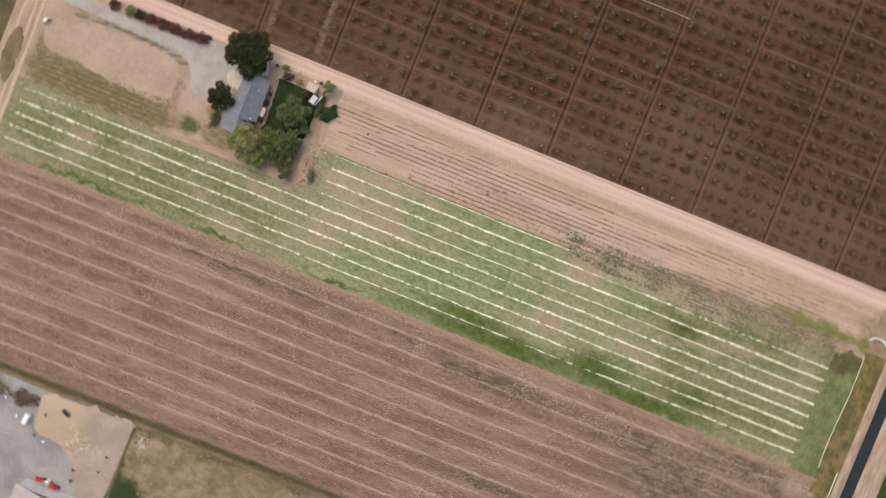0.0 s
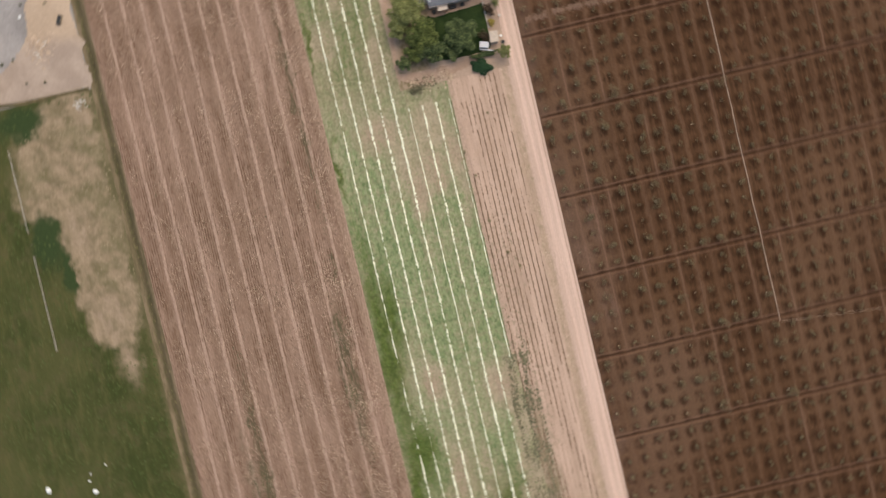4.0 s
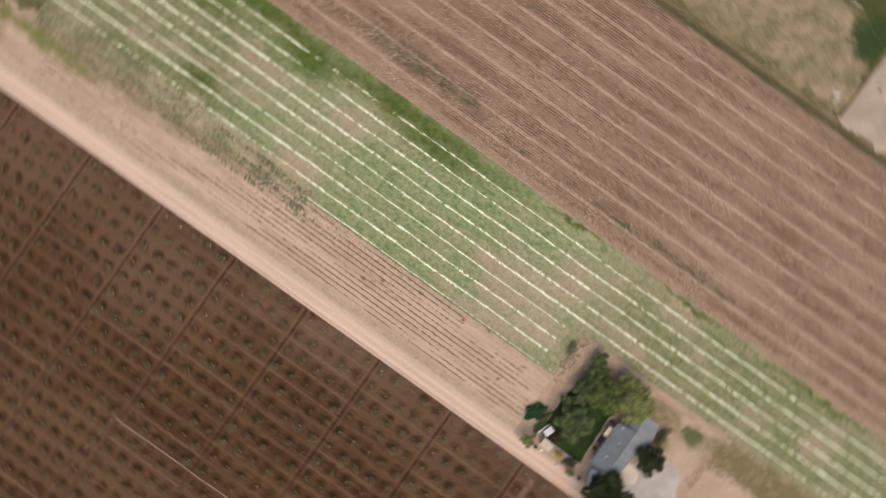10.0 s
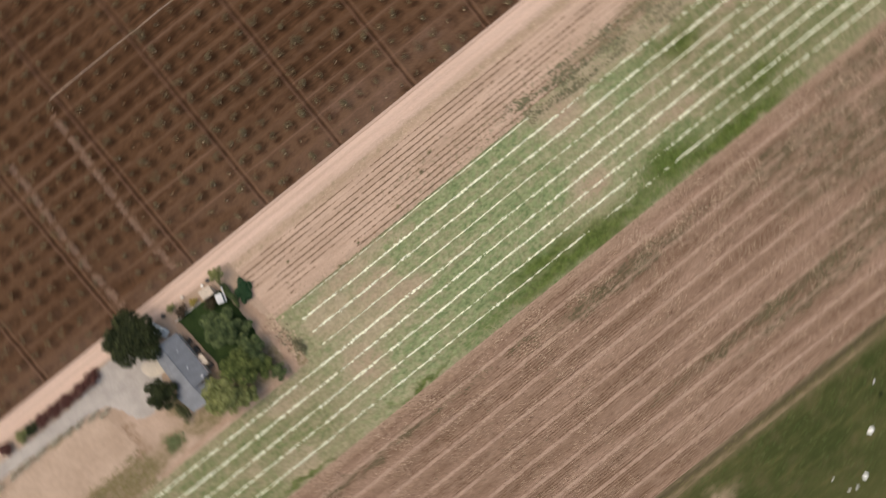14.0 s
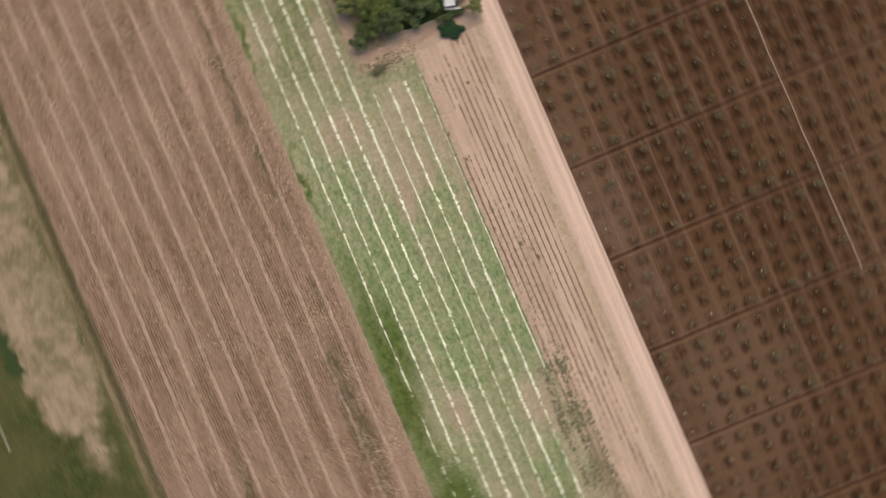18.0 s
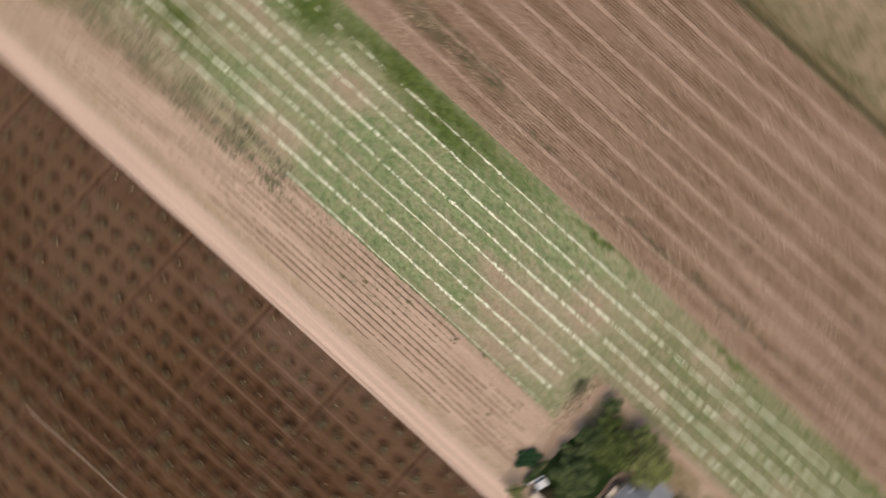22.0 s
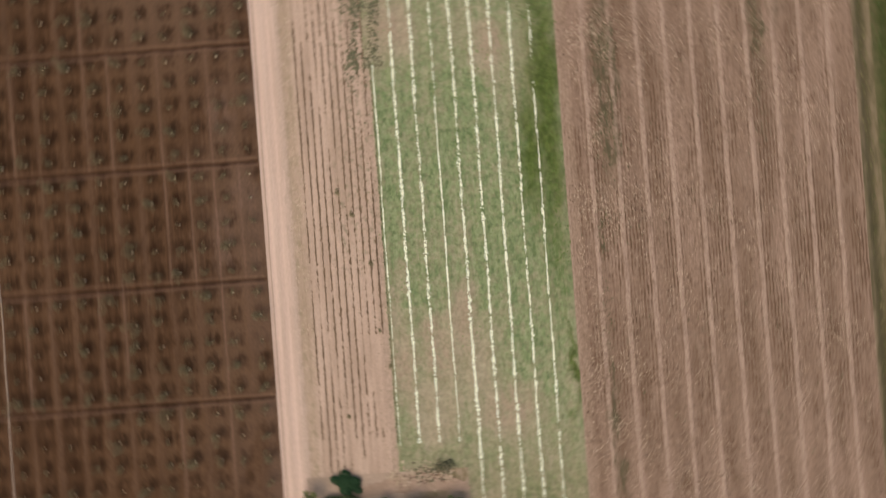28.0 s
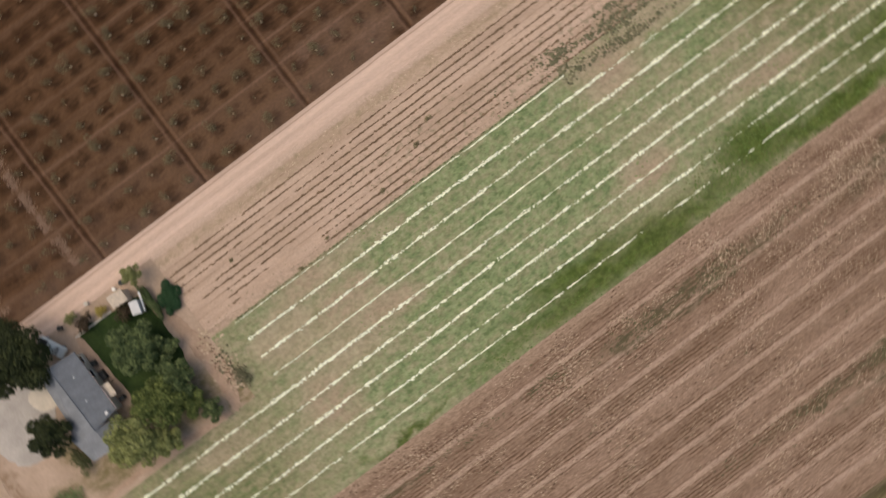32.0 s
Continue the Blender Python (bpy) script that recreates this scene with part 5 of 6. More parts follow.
for x0 in (-1.45, 1.45):
    for y0 in (-0.82, 0.82):
        bm = bmesh.new()
        tube(bm, [(x0, y0 - 0.11, 0.34), (x0, y0 + 0.11, 0.34)], [0.34, 0.34], 14)
        wheel = part("wheel", bm, M_RUBBER, truck)
        bm = bmesh.new()
        s = 0.115 if y0 > 0 else -0.115
        tube(bm, [(x0, y0 + s, 0.34), (x0, y0 + s * 1.12, 0.34)], [0.19, 0.17], 10)
        part("rim", bm, M_SHEET, wheel)
tagged(truck, "white pickup truck parked half under a tree", "car")

# garden sheds at the corner of the lawn
shed = thing("garden_shed", -11.5, 17.6, 0.0, -4)
part("walls", boxed(-1.2, 1.2, -0.9, 0.9, 0, 2.05), M_BEIGE, shed)
slab("roof", [(-1.35, -1.05, 2.12), (1.35, -1.05, 2.12), (1.35, 1.05, 2.32), (-1.35, 1.05, 2.32)], 0.07, M_BEIGE, shed)
part("door", boxed(-0.4, 0.4, -0.94, -0.905, 0.02, 1.85), M_WOOD, shed)
tagged(shed, "beige garden shed with a flat roof", "shed")
shed = thing("tool_shed", -10.1, 14.8, 0.0, -18)
part("walls", boxed(-0.6, 0.6, -1.0, 1.0, 0, 2.0), M_SHEET, shed)
slab("roof", [(-0.72, -1.12, 2.08), (0.72, -1.12, 2.08), (0.72, 1.12, 2.26), (-0.72, 1.12, 2.26)], 0.06, M_SHEET, shed)
part("door", boxed(-0.64, -0.605, -0.4, 0.4, 0.02, 1.8), M_SHEET, shed)
tagged(shed, "small white metal tool shed by the hedge", "shed")
part_rail = thing("lean_to", -8.9, 15.1, 0, -18)
slab("panel", [(-0.15, -1.6, 1.5), (0.15, -1.6, 1.5), (0.15, 1.6, 1.5), (-0.15, 1.6, 1.5)], 0.05, M_SHEET, part_rail)
for y0 in (-1.5, 1.42):
    part("post", boxed(-0.05, 0.05, y0, y0 + 0.08, 0, 1.449), M_WOOD, part_rail)
tagged(part_rail, "narrow grey rail shelf behind the tool shed", "shelf")
for x0, y0, r, lab, mt in ((-16.8, 20.4, 0.33, "dusty white plastic tub on bare earth", M_STONE), (-11.8, 19.6, 0.26, "white plastic bucket by the shed", M_WHITE), (-22.6, 19.8, 0.42, "dark rubber tub beside the road", M_DARKTHING), (-10.2, 19.7, 0.45, "dark drum behind the shed", M_DARKTHING)):
    t = thing("garden_tub", x0, y0, 0.02)
    bm = bmesh.new()
    tube(bm, [(0, 0, 0), (0, 0, 0.5)], [r * 0.8, r], 14)
    part("body", bm, mt, t)
    bm = bmesh.new()
    tube(bm, [(0, 0, 0.501), (0, 0, 0.54)], [r * 1.06, r * 1.06], 14)
    part("rim", bm, mt, t)
    tagged(t, lab, "tub")
kerb = thing("lawn_kerb", -18, 17.1)
for k in range(8):
    part("kerb_stone", boxed(-3.6 + 0.9 * k, -2.74 + 0.9 * k, -0.12, 0.12, 0, 0.2, 0.02), M_STONE, kerb)
tagged(kerb, "pale stone kerb along the lawn edge", "kerb")

# ---- trees and shrubs round the house ----
leafy_tree("shade_tree", -28.7, 19.5, 6.5, 7.0, M_OAK, "large dark green shade tree beside the drive", "tree", 7500, 0.36, 3, 26)
leafy_tree("drive_tree", -32.0, 6.5, 3.8, 5.6, M_OAK, "dark green round tree in front of the house", "tree", 2600, 0.3, 5, 16)
leafy_tree("garden_tree", -22.2, -2.2, 4.8, 5.6, M_LIGHTLEAF, "bright green spreading garden tree", "tree", 3600, 0.3, 7, 20)
leafy_tree("garden_tree", -18.4, -5.0, 2.9, 4.3, M_LIGHTLEAF, "bright green spreading garden tree", "tree", 1700, 0.28, 8, 12)
leafy_tree("garden_tree", -15.2, 0.4, 4.6, 5.0, M_YGLEAF, "yellowish green garden tree with uneven crown", "tree", 3200, 0.3, 9, 18)
leafy_tree("garden_tree", -11.8, 2.2, 4.1, 4.0, M_MIDLEAF, "mid green garden tree with uneven crown", "tree", 2700, 0.28, 10, 12)
leafy_tree("garden_tree", -13.3, 9.6, 4.7, 4.7, M_MIDLEAF, "mid green tree standing on the lawn", "tree", 4800, 0.3, 11, 18)
leafy_tree("garden_tree", -12.2, -2.2, 2.8, 3.4, M_YGLEAF, "yellowish green garden tree with uneven crown", "tree", 1400, 0.28, 12, 10)
leafy_tree("garden_tree", -9.8, 6.6, 1.8, 2.5, M_MIDLEAF, "low mid green tree at the lawn edge", "tree", 900, 0.26, 16, 9)
leafy_tree("path_tree", -10.1, -5.4, 2.2, 2.7, M_MIDLEAF, "small mid green tree at the path end", "tree", 1100, 0.22, 13, 9)
leafy_tree("road_tree", -7.4, 19.3, 1.9, 3.4, M_OLIVE, "small yellowish green tree near the road", "tree", 900, 0.22, 14, 9)
shrub("round_bush", -5.55, 13.2, 2.0, 2.9, 0.7, M_BUSH, "dense dark green rounded bush on bare soil", "bush", 6500, 0.12, 4, -25)
shrub("hedge_bush", -8.1, 14.4, 0.75, 4.1, 1.3, M_MIDLEAF, "dark green clipped hedge behind the sheds", "hedge", 2600, 0.13, 6, 2)
shrub("brown_shrub", -18.7, 18.0, 1.9, 1.3, 1.5, M_BROWNLEAF, "brown leafless-looking shrub by the lawn", "shrub", 700, 0.15, 7, 30)
shrub("yellow_shrub", -15.5, 18.0, 1.1, 0.9, 1.1, M_YELLOWLEAF, "yellow flowering shrub by the lawn", "shrub", 420, 0.13, 8)
shrub("pale_shrub", -20.2, 20.0, 1.2, 0.9, 1.0, M_OLIVE, "pale olive shrub on the road verge", "shrub", 380, 0.14, 9)
shrub("brown_shrub", -12.6, 15.5, 1.9, 1.5, 1.6, M_BROWNLEAF, "brown twiggy shrub beside the shed", "shrub", 500, 0.15, 10)
shrub("weed_shrub", -38.4, -3.2, 3.0, 2.2, 0.35, M_TUFT, "low olive weedy shrub by the drive", "shrub", 900, 0.13, 11)
shrub("weed_shrub", -32.6, 0.8, 1.6, 2.6, 1.4, M_WEED, "low grey-green shrub beside the house", "shrub", 800, 0.16, 12)
shrub("weed_shrub", -3.6, -4.0, 1.5, 2.2, 0.6, M_SOFTWEED, "low grey-green weedy shrub by the rows", "shrub", 700, 0.11, 13)
shrub("weed_shrub", -35.6, 21.2, 1.5, 1.2, 1.3, M_OAK, "small dark shrub beside the shade tree", "shrub", 420, 0.17, 15)
for i, (x0, w) in enumerate(((-63.0, 2.1), (-60.2, 2.0), (-57.0, 2.5), (-53.6, 2.5), (-50.2, 2.3), (-46.6, 2.5), (-43.2, 2.4), (-67.5, 1.6))):
    shrub("hedge_shrub", x0, 18.6 + (0.5 if x0 > -46 else 0.0), w, 1.6, 1.3, M_OLIVE if i == 0 else M_OAK if i == 1 else M_REDLEAF, "green shrub in the red hedge by the drive" if i < 2 else "dark red leafy shrub in a hedge by the drive", "shrub", 1300, 0.15, 20 + i, 3, "hedge along the drive")
for i, (x0, y0) in enumerate(((-46.4, 11.3), (-48.8, 12.3), (-52, 12.9), (-55.2, 13.2), (-58.6, 13.3), (-63, 13.3), (-66.4, 13.3), (-70, 13.0), (-75, 12.8))):
    shrub("dry_shrub", x0, y0, 2.1, 0.5, 0.3, M_GREYSHRUB, "dry grey-green shrub along the drive edge", "shrub", 420, 0.12, 40 + i, 8, "dry shrubs along the drive")
rng = np.random.default_rng(71)
c = np.stack([rng.normal(-5.2, 0.9, 60), rng.uniform(-3.6, 5, 60), 0.03 + 0 * np.arange(60)], -1)
flakes("rubble", c, rng.uniform(0.08, 0.3, 60), rng.uniform(0.08, 0.25, 60), M_RUBBLE, None, "scattered brown clods and rubble heaps", "rubble")
q = 260
c = np.stack([rng.normal(-5.2, 1.0, q), np.linspace(5.5, -5.2, q) + rng.normal(0, 0.5, q), 0.03 + 0 * np.arange(q)], -1)
flakes("dry_litter", c, rng.uniform(0.06, 0.28, q), rng.uniform(0.04, 0.14, q), M_DRYVERGE, None, "pale dry litter and cut stalks in a heap", "litter", rng.uniform(0.7, 2.2, q))
q = 120
c = np.stack([rng.normal(-4.7, 0.8, q), rng.uniform(-5.5, 1.5, q), 0.03 + 0 * np.arange(q)], -1)
flakes("weed_clumps", c, rng.uniform(0.08, 0.3, q), rng.uniform(0.06, 0.2, q), M_SOFTWEED, None, "grey-green weeds round the litter heap", "weeds")
c = np.stack([rng.uniform(-83, -45, 1300), rng.uniform(-8, 0.5, 1300), 0.02 + 0 * np.arange(1300)], -1)
flakes("weed_tufts", c, rng.uniform(0.08, 0.24, 1300), rng.uniform(0.04, 0.12, 1300), M_OLIVEWEED, None, "low weeds between sandy plot and rows", "weeds", rng.uniform(1, 3, 1300))

box_pump = thing("well_cover", -82.5, 8.2, 0.05, 20)
part("base", boxed(-0.75, 0.8, -0.55, 0.55, 0, 0.35, 0.03), M_STONE, box_pump)
part("hood", boxed(-0.6, 0.3, -0.4, 0.4, 0.352, 0.95, 0.06), M_WHITE, box_pump)
part("motor", boxed(0.38, 0.72, -0.25, 0.25, 0.352, 0.8, 0.05), M_DARKTHING, box_pump)
tagged(box_pump, "white well cover with a dark motor", "well cover")

# ---- canal end ----
pipe = thing("irrigation_pipe", 149.95, 0)
for k in range(6):
    bm = bmesh.new()
    ya, yb = 6.4 - 5.3 * k, 6.4 - 5.3 * (k + 1) + 0.12
    tube(bm, [(0.25 * math.sin(k), ya, 0.22), (0.25 * math.sin(k + 1), yb, 0.22)], [0.075, 0.075], 8)
    seg = part("pipe_length", bm, M_PIPE, pipe)
    bm = bmesh.new()
    tube(bm, [(0.25 * math.sin(k), ya + 0.08, 0.22), (0.25 * math.sin(k), ya - 0.08, 0.22)], [0.11, 0.11], 8)
    part("coupling", bm, M_PIPE, seg)
tagged(pipe, "long white irrigation pipe laid on the grass", "pipe")
pipe = thing("irrigation_pipe", 155.2, 0)
bm = bmesh.new()
tube(bm, [(0, -24.6, 0.22), (0.05, -29, 0.22), (0.1, -33.5, 0.22)], [0.11, 0.11, 0.11], 8)
part("pipe_length", bm, M_PIPE, pipe)
tagged(pipe, "short pale irrigation pipe on the canal bank", "pipe")
riser = thing("outlet_pipe", 151.5, 11.6, 0.1)
bm = bmesh.new()
tube(bm, [(-2.1, -0.5, 0.3), (-1.3, 0.4, 0.45), (-0.2, 0.75, 0.5), (1.2, 0.5, 0.55), (2.4, -0.3, 0.6), (3.3, -1.2, 0.5)], [0.19, 0.19, 0.19, 0.19, 0.19, 0.19], 10)
part("bent_pipe", bm, M_WHITE, riser)
for x0, y0 in ((-2.1, -0.5), (1.2, 0.5)):
    bm = bmesh.new()
    tube(bm, [(x0, y0, -0.1), (x0, y0, 0.62)], [0.28, 0.26], 10)
    part("stand", bm, M_STONE, riser)
tagged(riser, "white bent outlet pipe at the canal", "pipe")

# drip main across the orchard
main = thing("drip_main", 0, 71.55)
for k in range(7):
    bm = bmesh.new()
    xa = -12 + 12.2 * k
    tube(bm, [(xa, 0.1 * math.sin(k * 1.7), 0.1), (xa + 6, 0.12 * math.sin(k + 0.5), 0.11), (xa + 12.1, 0.1 * math.sin((k + 1) * 1.7), 0.1)], [0.11, 0.11, 0.11], 6)
    part("pipe_length", bm, M_MAIN, main)
tagged(main, "pale thin irrigation main lying across the orchard", "pipe")
branch = thing("drip_branch", 73.6, 71.9)
for k in range(3):
    bm = bmesh.new()
    tube(bm, [(0.9 * k, 9 * k, 0.1), (0.9 * k + 0.5, 9 * k + 4.4, 0.1), (0.9 * k + 0.9, 9 * k + 8.9, 0.1)], [0.04, 0.04, 0.04], 6)
    part("pipe_length", bm, M_MAIN, branch)
tagged(branch, "thin dusty irrigation branch line on dark soil", "pipe")
for x0, y0, y1 in ((-14.3, 26.4, 68.5), (-28.3, 26.8, 66)):
    rng = np.random.default_rng(int(-x0))
    ys = rng.uniform(y0, y1, 2600)
    flakes("spoil_ridge", np.stack([x0 + rng.normal(0, 0.42, 2600) + 0.5 * np.sin(ys * 0.12), ys, 0.04 + 0 * ys], -1), rng.uniform(0.09, 0.22, 2600), rng.uniform(0.03, 0.07, 2600), M_SPOIL, None, "pale spoil ridge across the orchard", "soil")

# ---- works yard things ----
barn = thing("barn", -36.6, -113.4, 0, 0)
part("wall", boxed(-7.4, -7.2, -9, 7.2, 0, 4.0), M_SHEET, barn)
part("wall", boxed(7.2, 7.4, -9, 7.2, 0, 4.0), M_SHEET, barn)
part("wall", boxed(-7.2, 7.2, 7.0, 7.2, 0, 4.0), M_SHEET, barn)
part("wall", boxed(-7.2, 7.2, -9, -8.8, 0, 4.0), M_SHEET, barn)
for k in range(8):
    ya, yb = -9.4 + 2.12 * k, -9.4 + 2.12 * (k + 1) - 0.03
    slab("roof_sheet", [(0, ya, 5.6), (7.8, ya, 4.1), (7.8, yb, 4.1), (0, yb, 5.6)], 0.06, M_SHEETPINK if k == 7 else M_SHEET, barn)
    slab("roof_sheet", [(0, ya, 5.6), (0, yb, 5.6), (-7.8, yb, 4.1), (-7.8, ya, 4.1)], 0.06, M_SHEETPINK if k > 5 else M_SHEET, barn)
part("roof_edge", boxed(7.4, 8.0, -9.4, 7.5, 3.98, 4.02), M_WHITE, barn, "white roof edge")
tagged(barn, "barn with a pale and rusty sheet-metal roof", "barn")
for x0, y0, a in ((-40.4, -104.6, 10), (-36.4, -105.0, -8)):
    t = thing("farm_implement", x0, y0, 0.08, a)
    part("frame", boxed(-1.3, 1.3, -0.25, 0.25, 0.55, 0.75, 0.04), M_RED, t)
    part("hopper", boxed(-1.0, 1.0, -0.5, 0.5, 0.752, 1.3, 0.08), M_RED, t)
    for s in (-1.1, 1.1):
        bm = bmesh.new()
        tube(bm, [(s - 0.1, 0, 0.4), (s + 0.1, 0, 0.4)], [0.4, 0.4], 12)
        part("wheel", bm, M_RUBBER, t)
    tagged(t, "red farm implement parked beside the barn", "machine", "implements by the barn")
t = thing("water_tank", -38.3, -104.6, 0.08)
bm = bmesh.new()
tube(bm, [(0, 0, 0), (0, 0, 1.2), (0, 0, 1.45)], [0.6, 0.6, 0.25], 14)
part("body", bm, M_WHITE, t)
bm = bmesh.new()
tube(bm, [(0, 0, 1.451), (0, 0, 1.52)], [0.2, 0.2], 10)
part("lid", bm, M_DARKTHING, t)
tagged(t, "white plastic water tank beside the implements", "tank")
t = thing("storage_container", -49.6, -90.9, -0.05, 84)
part("body", boxed(-1.4, 1.4, -0.6, 0.6, 0.05, 1.4, 0.04), M_WHITE, t)
part("door", boxed(1.402, 1.44, -0.5, 0.5, 0.15, 1.3), M_SHEET, t)
tagged(t, "small white storage container on gravel", "container")
t = thing("trough", -40.6, -86.0, 0.08, -25)
part("rim", boxed(-1.3, 1.3, -0.65, 0.65, 0, 0.45, 0.2), M_WOOD, t)
part("water", boxed(-1.05, 1.05, -0.42, 0.42, 0.452, 0.47), M_DARKTHING, t, "dark water surface")
tagged(t, "oval dark water trough on sand", "trough")
rng = np.random.default_rng(88)
for k in range(14):
    t = thing("board", -35.2 + rng.normal(0, 1.7), -92.0 + rng.normal(0, 1.7), 0.1 + 0.09 * k * 0.12, rng.uniform(0, 180))
    b = part("plank", boxed(-rng.uniform(0.5, 1.1), rng.uniform(0.5, 1.1), -0.14, 0.14, 0, 0.07, 0.01), M_STUBBLE if k % 3 else M_STONE, t)
    tagged(t, "pale loose board in a scrap pile", "board", "scrap pile in the yard")
c = np.stack([-35.2 + rng.normal(0, 1.9, 160), -92.3 + rng.normal(0, 1.9, 160), 0.1 + 0 * np.arange(160)], -1)
flakes("scrap_heap", c, rng.uniform(0.1, 0.35, 160), rng.uniform(0.08, 0.3, 160), M_STUBBLE, None, "yellowish heap of straw and scrap", "heap")
c = np.stack([-19.4 + rng.normal(0, 0.7, 50), -86.0 + rng.normal(0, 0.9, 50), 0.03 + 0 * np.arange(50)], -1)
flakes("rubble_heap", c, rng.uniform(0.1, 0.3, 50), rng.uniform(0.08, 0.25, 50), M_STONE, None, "pale rubble heap at the pasture corner", "heap")
for x0, y0, r in ((-33.5, -99.5, 0.4), (-33.1, -102.4, 0.45), (-26.5, -93.0, 0.35), (-27.2, -97.6, 0.35), (-45.5, -88.5, 0.35), (-46.5, -94.5, 0.3)):
    shrub("yard_weed", x0, y0, r, r, 0.5, M_WEED, "small dark weed growing in the yard", "weed", 60, 0.12, int(-x0 * 3))
shrub("brown_thicket", -52.5, -86.2, 4.6, 2.6, 0.8, M_TWIG, "brown twiggy thicket beside the ditch", "shrub", 1500, 0.17, 3)
shrub("brown_thicket", -60, -86.0, 3.0, 2.0, 1.2, M_STRAWTUFT, "dry twiggy thicket beside the ditch", "shrub", 700, 0.2, 4)

# ---- pasture things ----
fence = thing("fence", -4, -105.6)
for k in range(18):
    part("post", boxed(-8.05 + 3 * k, -7.95 + 3 * k, -0.05, 0.05, -0.1, 1.1), M_WOOD, fence)
for k in (0, 1, 2, 3, 4, 5, 6, 9, 10, 11, 12, 13, 14, 15, 16):
    for z0 in (0.55, 1.0):
        part("rail", boxed(-7.95 + 3 * k + 0.002, -5.05 + 3 * k - 0.002, -0.02, 0.02, z0, z0 + 0.06), M_STONE, fence)
tagged(fence, "low pale rail fence with a gap in pasture", "fence")
for x0, y0, w, d, a in ((82.6, -97.6, 1.6, 1.3, 15), (75.4, -104.9, 1.5, 1.0, 60), (117.2, -85.6, 1.4, 0.9, 30), (72.4, -116.2, 1.6, 1.2, 10)):
    t = thing("feed_bag", x0, y0, 0.0, a)
    bm = bmesh.new()
    bmesh.ops.create_icosphere(bm, subdivisions=2, radius=1.0)
    for v in bm.verts:
        v.co = Vector((v.co.x * w / 2, v.co.y * d / 2, max(-0.1, v.co.z * 0.5 + 0.25))) + Vector((noise.noise(v.co * 2.1), noise.noise(v.co * 2.3 + Vector((3, 1, 0))), 0)) * 0.16
    part("sack", bm, M_WHITE, t)
    part("tie", boxed(w * 0.42, w * 0.55, -0.12, 0.12, 0.1, 0.3, 0.03), M_WHITE, t)
    tagged(t, "white plastic bulk sack lying in the pasture", "sack", "white sacks in the pasture")
for x0, y0, w, a in ((72.6, -105.8, 0.7, 80), (70.8, -105.2, 0.6, 85), (90.0, -89.5, 0.6, 30), (69.5, -101.0, 0.5, 50)):
    t = thing("white_scrap", x0, y0, 0.05, a)
    part("sheet", boxed(-w / 2, w / 2, -0.14, 0.14, 0, 0.12, 0.03), M_WHITE, t)
    tagged(t, "small white plastic scrap in the grass", "scrap", "white scraps in the pasture")
for x0, y0, w, a in ((-57.6, -86.4, 0.9, 20), (-52.6, -91.6, 0.6, 70), (-57.0, -88.0, 0.6, 120), (-43.6, -95.4, 0.6, 10)):
    t = thing("yard_scrap", x0, y0, 0.06, a)
    part("sheet", boxed(-w / 2, w / 2, -0.25, 0.25, 0, 0.2, 0.04), M_WHITE, t)
    tagged(t, "small white scrap panel on the yard gravel", "scrap", "white scraps in the yard")
for x0, y0, r in ((95.8, -87.6, 0.9), (89.2, -92.6, 0.6), (97.5, -93.0, 0.5)):
    shrub("dark_bush", x0, y0, r, r * 0.7, 0.6, foliage("black_green_leaf", (0.01, 0.018, 0.006), (0.03, 0.04, 0.015)), "very dark low bush in the pasture", "bush", 160, 0.16, int(x0))

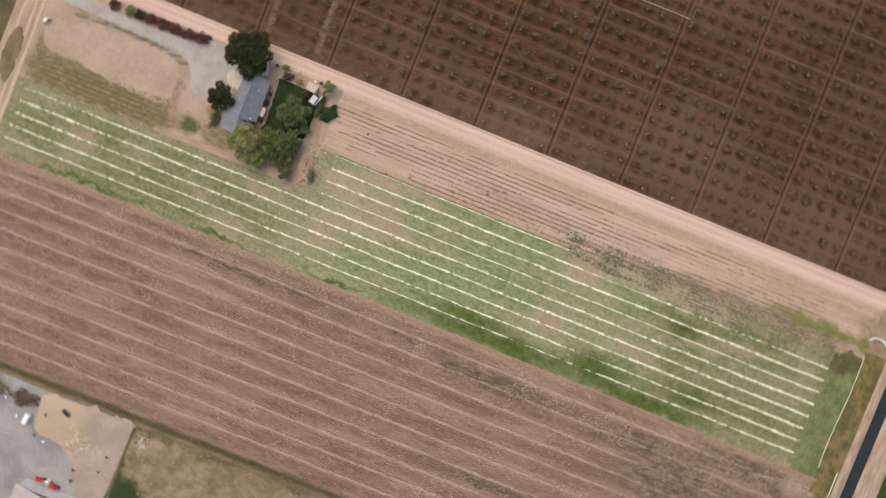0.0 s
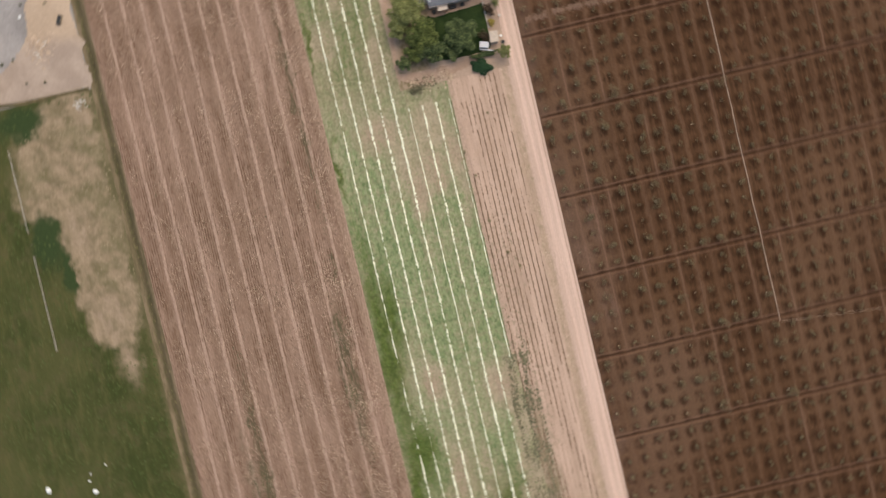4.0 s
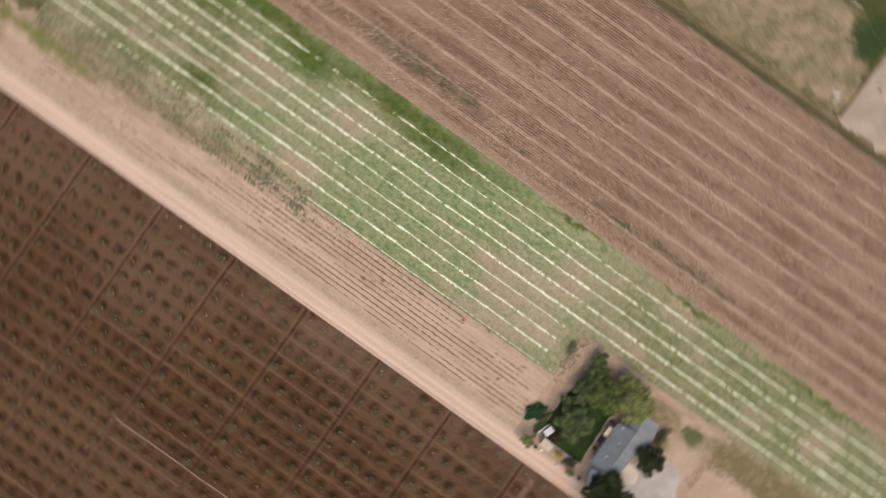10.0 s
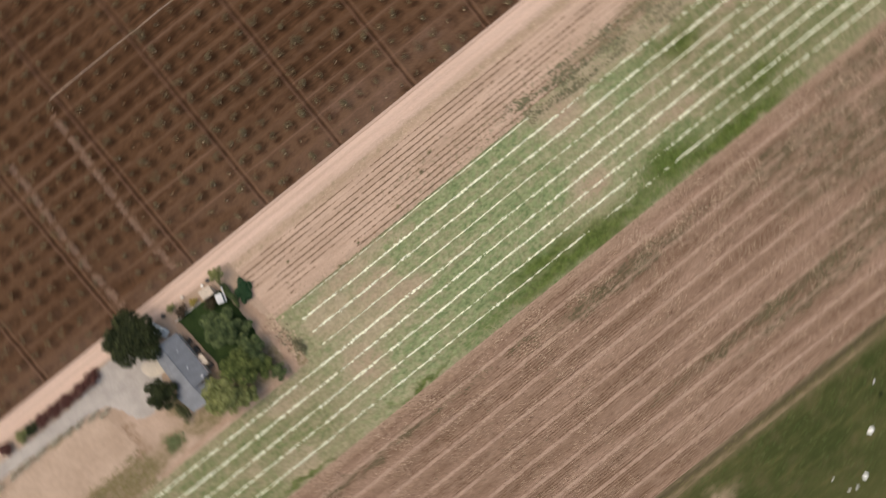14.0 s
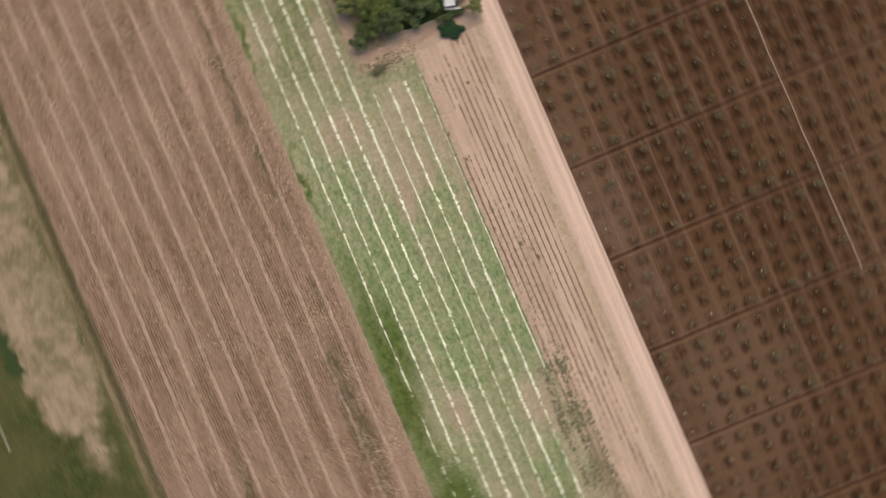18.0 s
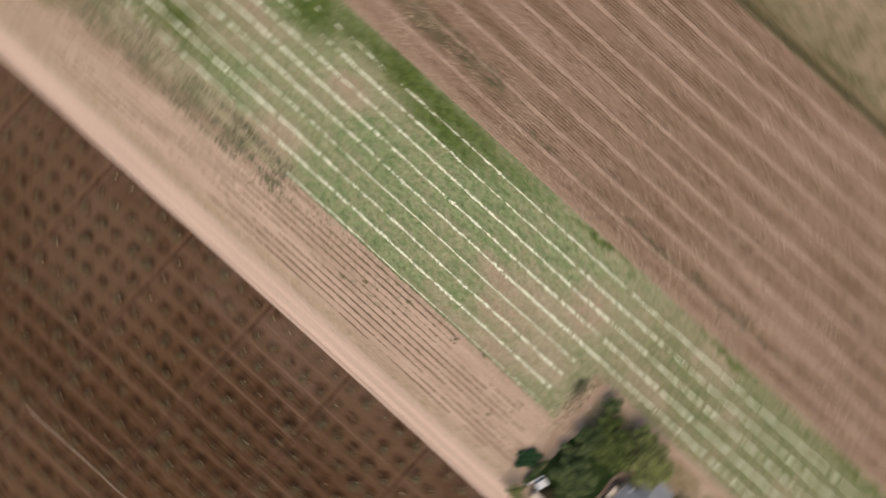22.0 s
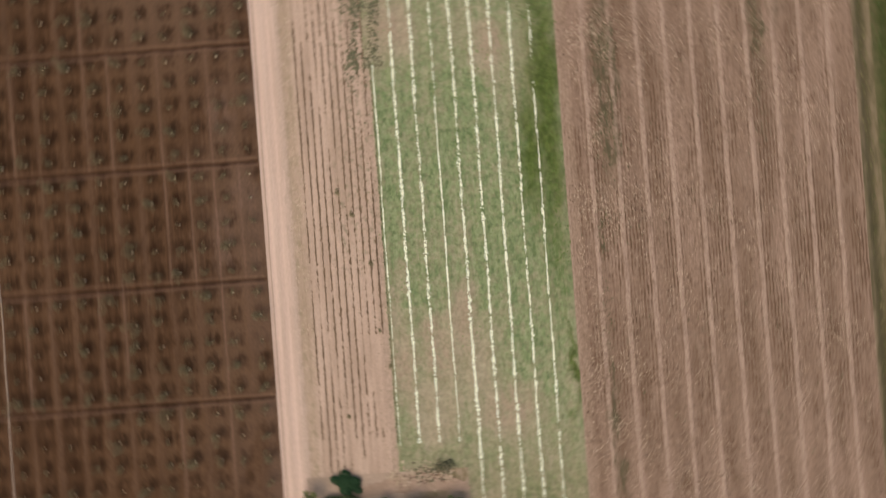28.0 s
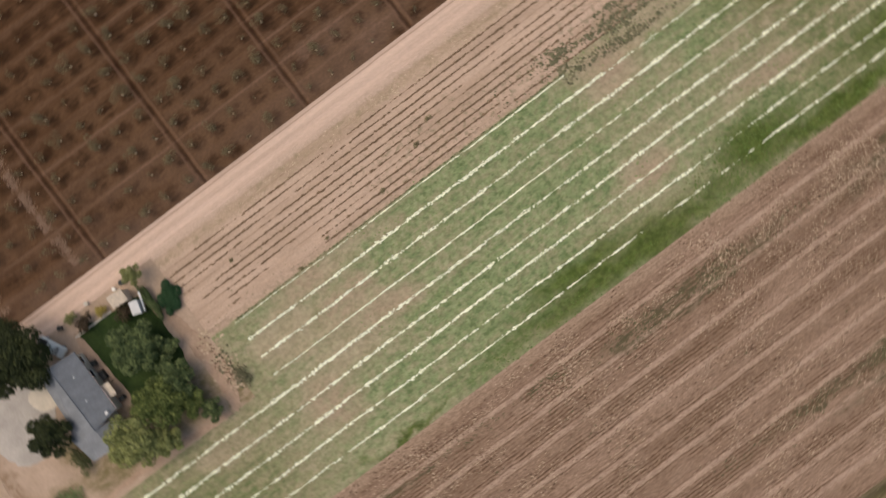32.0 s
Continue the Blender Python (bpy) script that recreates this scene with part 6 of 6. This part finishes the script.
# ---- orchard ----
def young_tree(seed, leaves, size):
    rng = np.random.default_rng(seed)
    root = thing("young_orchard_tree", 0, 0)
    bm = bmesh.new()
    tube(bm, [(0, 0, -0.1), (0.03, 0.02, 0.9), (0.0, 0.05, 1.5)], [0.045, 0.035, 0.015], 6)
    part("trunk", bm, M_BARK, root)
    bm = bmesh.new()
    tube(bm, [(0, 0, -0.05), (0.01, 0.01, 0.4)], [0.09, 0.085], 8)
    part("trunk_guard", bm, M_GUARD, root, "white trunk guard")
    blobs = [(rng.normal(0, 0.42), rng.normal(0, 0.42), rng.uniform(0.9, 1.6), rng.uniform(0.35, 0.65)) for _ in range(9)]
    c, d = crown_points(blobs, leaves, rng)
    c = c * [size, size, 0.5 + 0.5 * size]
    v, f = leaf_data(c, d, 0.062 * rng.uniform(0.6, 1.4, len(c)), rng)
    mesh_object("crown", v.tolist(), f.tolist(), M_YOUNG, root)
    return tagged(root, "young grey-green orchard tree with white trunk guard", "tree", "young trees of the orchard")


MODELS = [young_tree(200 + k, q, s) for k, (q, s) in enumerate(((520, 1.0), (640, 1.15), (460, 0.9), (560, 1.05), (380, 0.85), (240, 0.7), (50, 0.4)))]
rng = np.random.default_rng(31)
far_v, far_f, far_n = [], [], 0
used = [False] * 7
for j in range(25):
    for i in range(-34, 36):
        x0, y0 = TREE_X0 + TREE_DX * i - 0.25, TREE_Y0 + TREE_DY * j
        if x0 > 152 or (y0 < 34 and abs(x0 + 29) < 8):
            continue
        if rng.random() < 0.05:
            continue
        k, a, s = int(rng.integers(7)), rng.uniform(0, 360), rng.uniform(0.65, 1.25)
        jx, jy = rng.normal(0, 0.12), rng.normal(0, 0.12)
        at = pose(x0 + jx, y0 + jy, 0.0, 0, 0, a) @ Matrix.Diagonal((s, s, s, 1))
        if -13 < x0 < 92 and j < 11:
            if used[k]:
                copy_thing(MODELS[k], at)
            else:
                used[k] = True
                MODELS[k].matrix_basis = at
        else:
            src = np.random.default_rng(int(rng.integers(1 << 30)))
            blobs = [(src.normal(0, 0.4), src.normal(0, 0.4), src.uniform(0.9, 1.6), src.uniform(0.35, 0.6)) for _ in range(5)]
            c, d = crown_points(blobs, 90, src)
            v, f = leaf_data(c * s + [x0 + jx, y0 + jy, 0], d, 0.11 * src.uniform(0.7, 1.4, len(c)), src)
            far_v.append(v)
            far_f.append(f + far_n)
            far_n += len(v)
tagged(mesh_object("orchard_trees", np.concatenate(far_v).tolist(), np.concatenate(far_f).tolist(), M_YOUNG), "rows of young grey-green orchard trees", "trees", kind="stuff")
far_v, far_f, far_n = None, None, 0
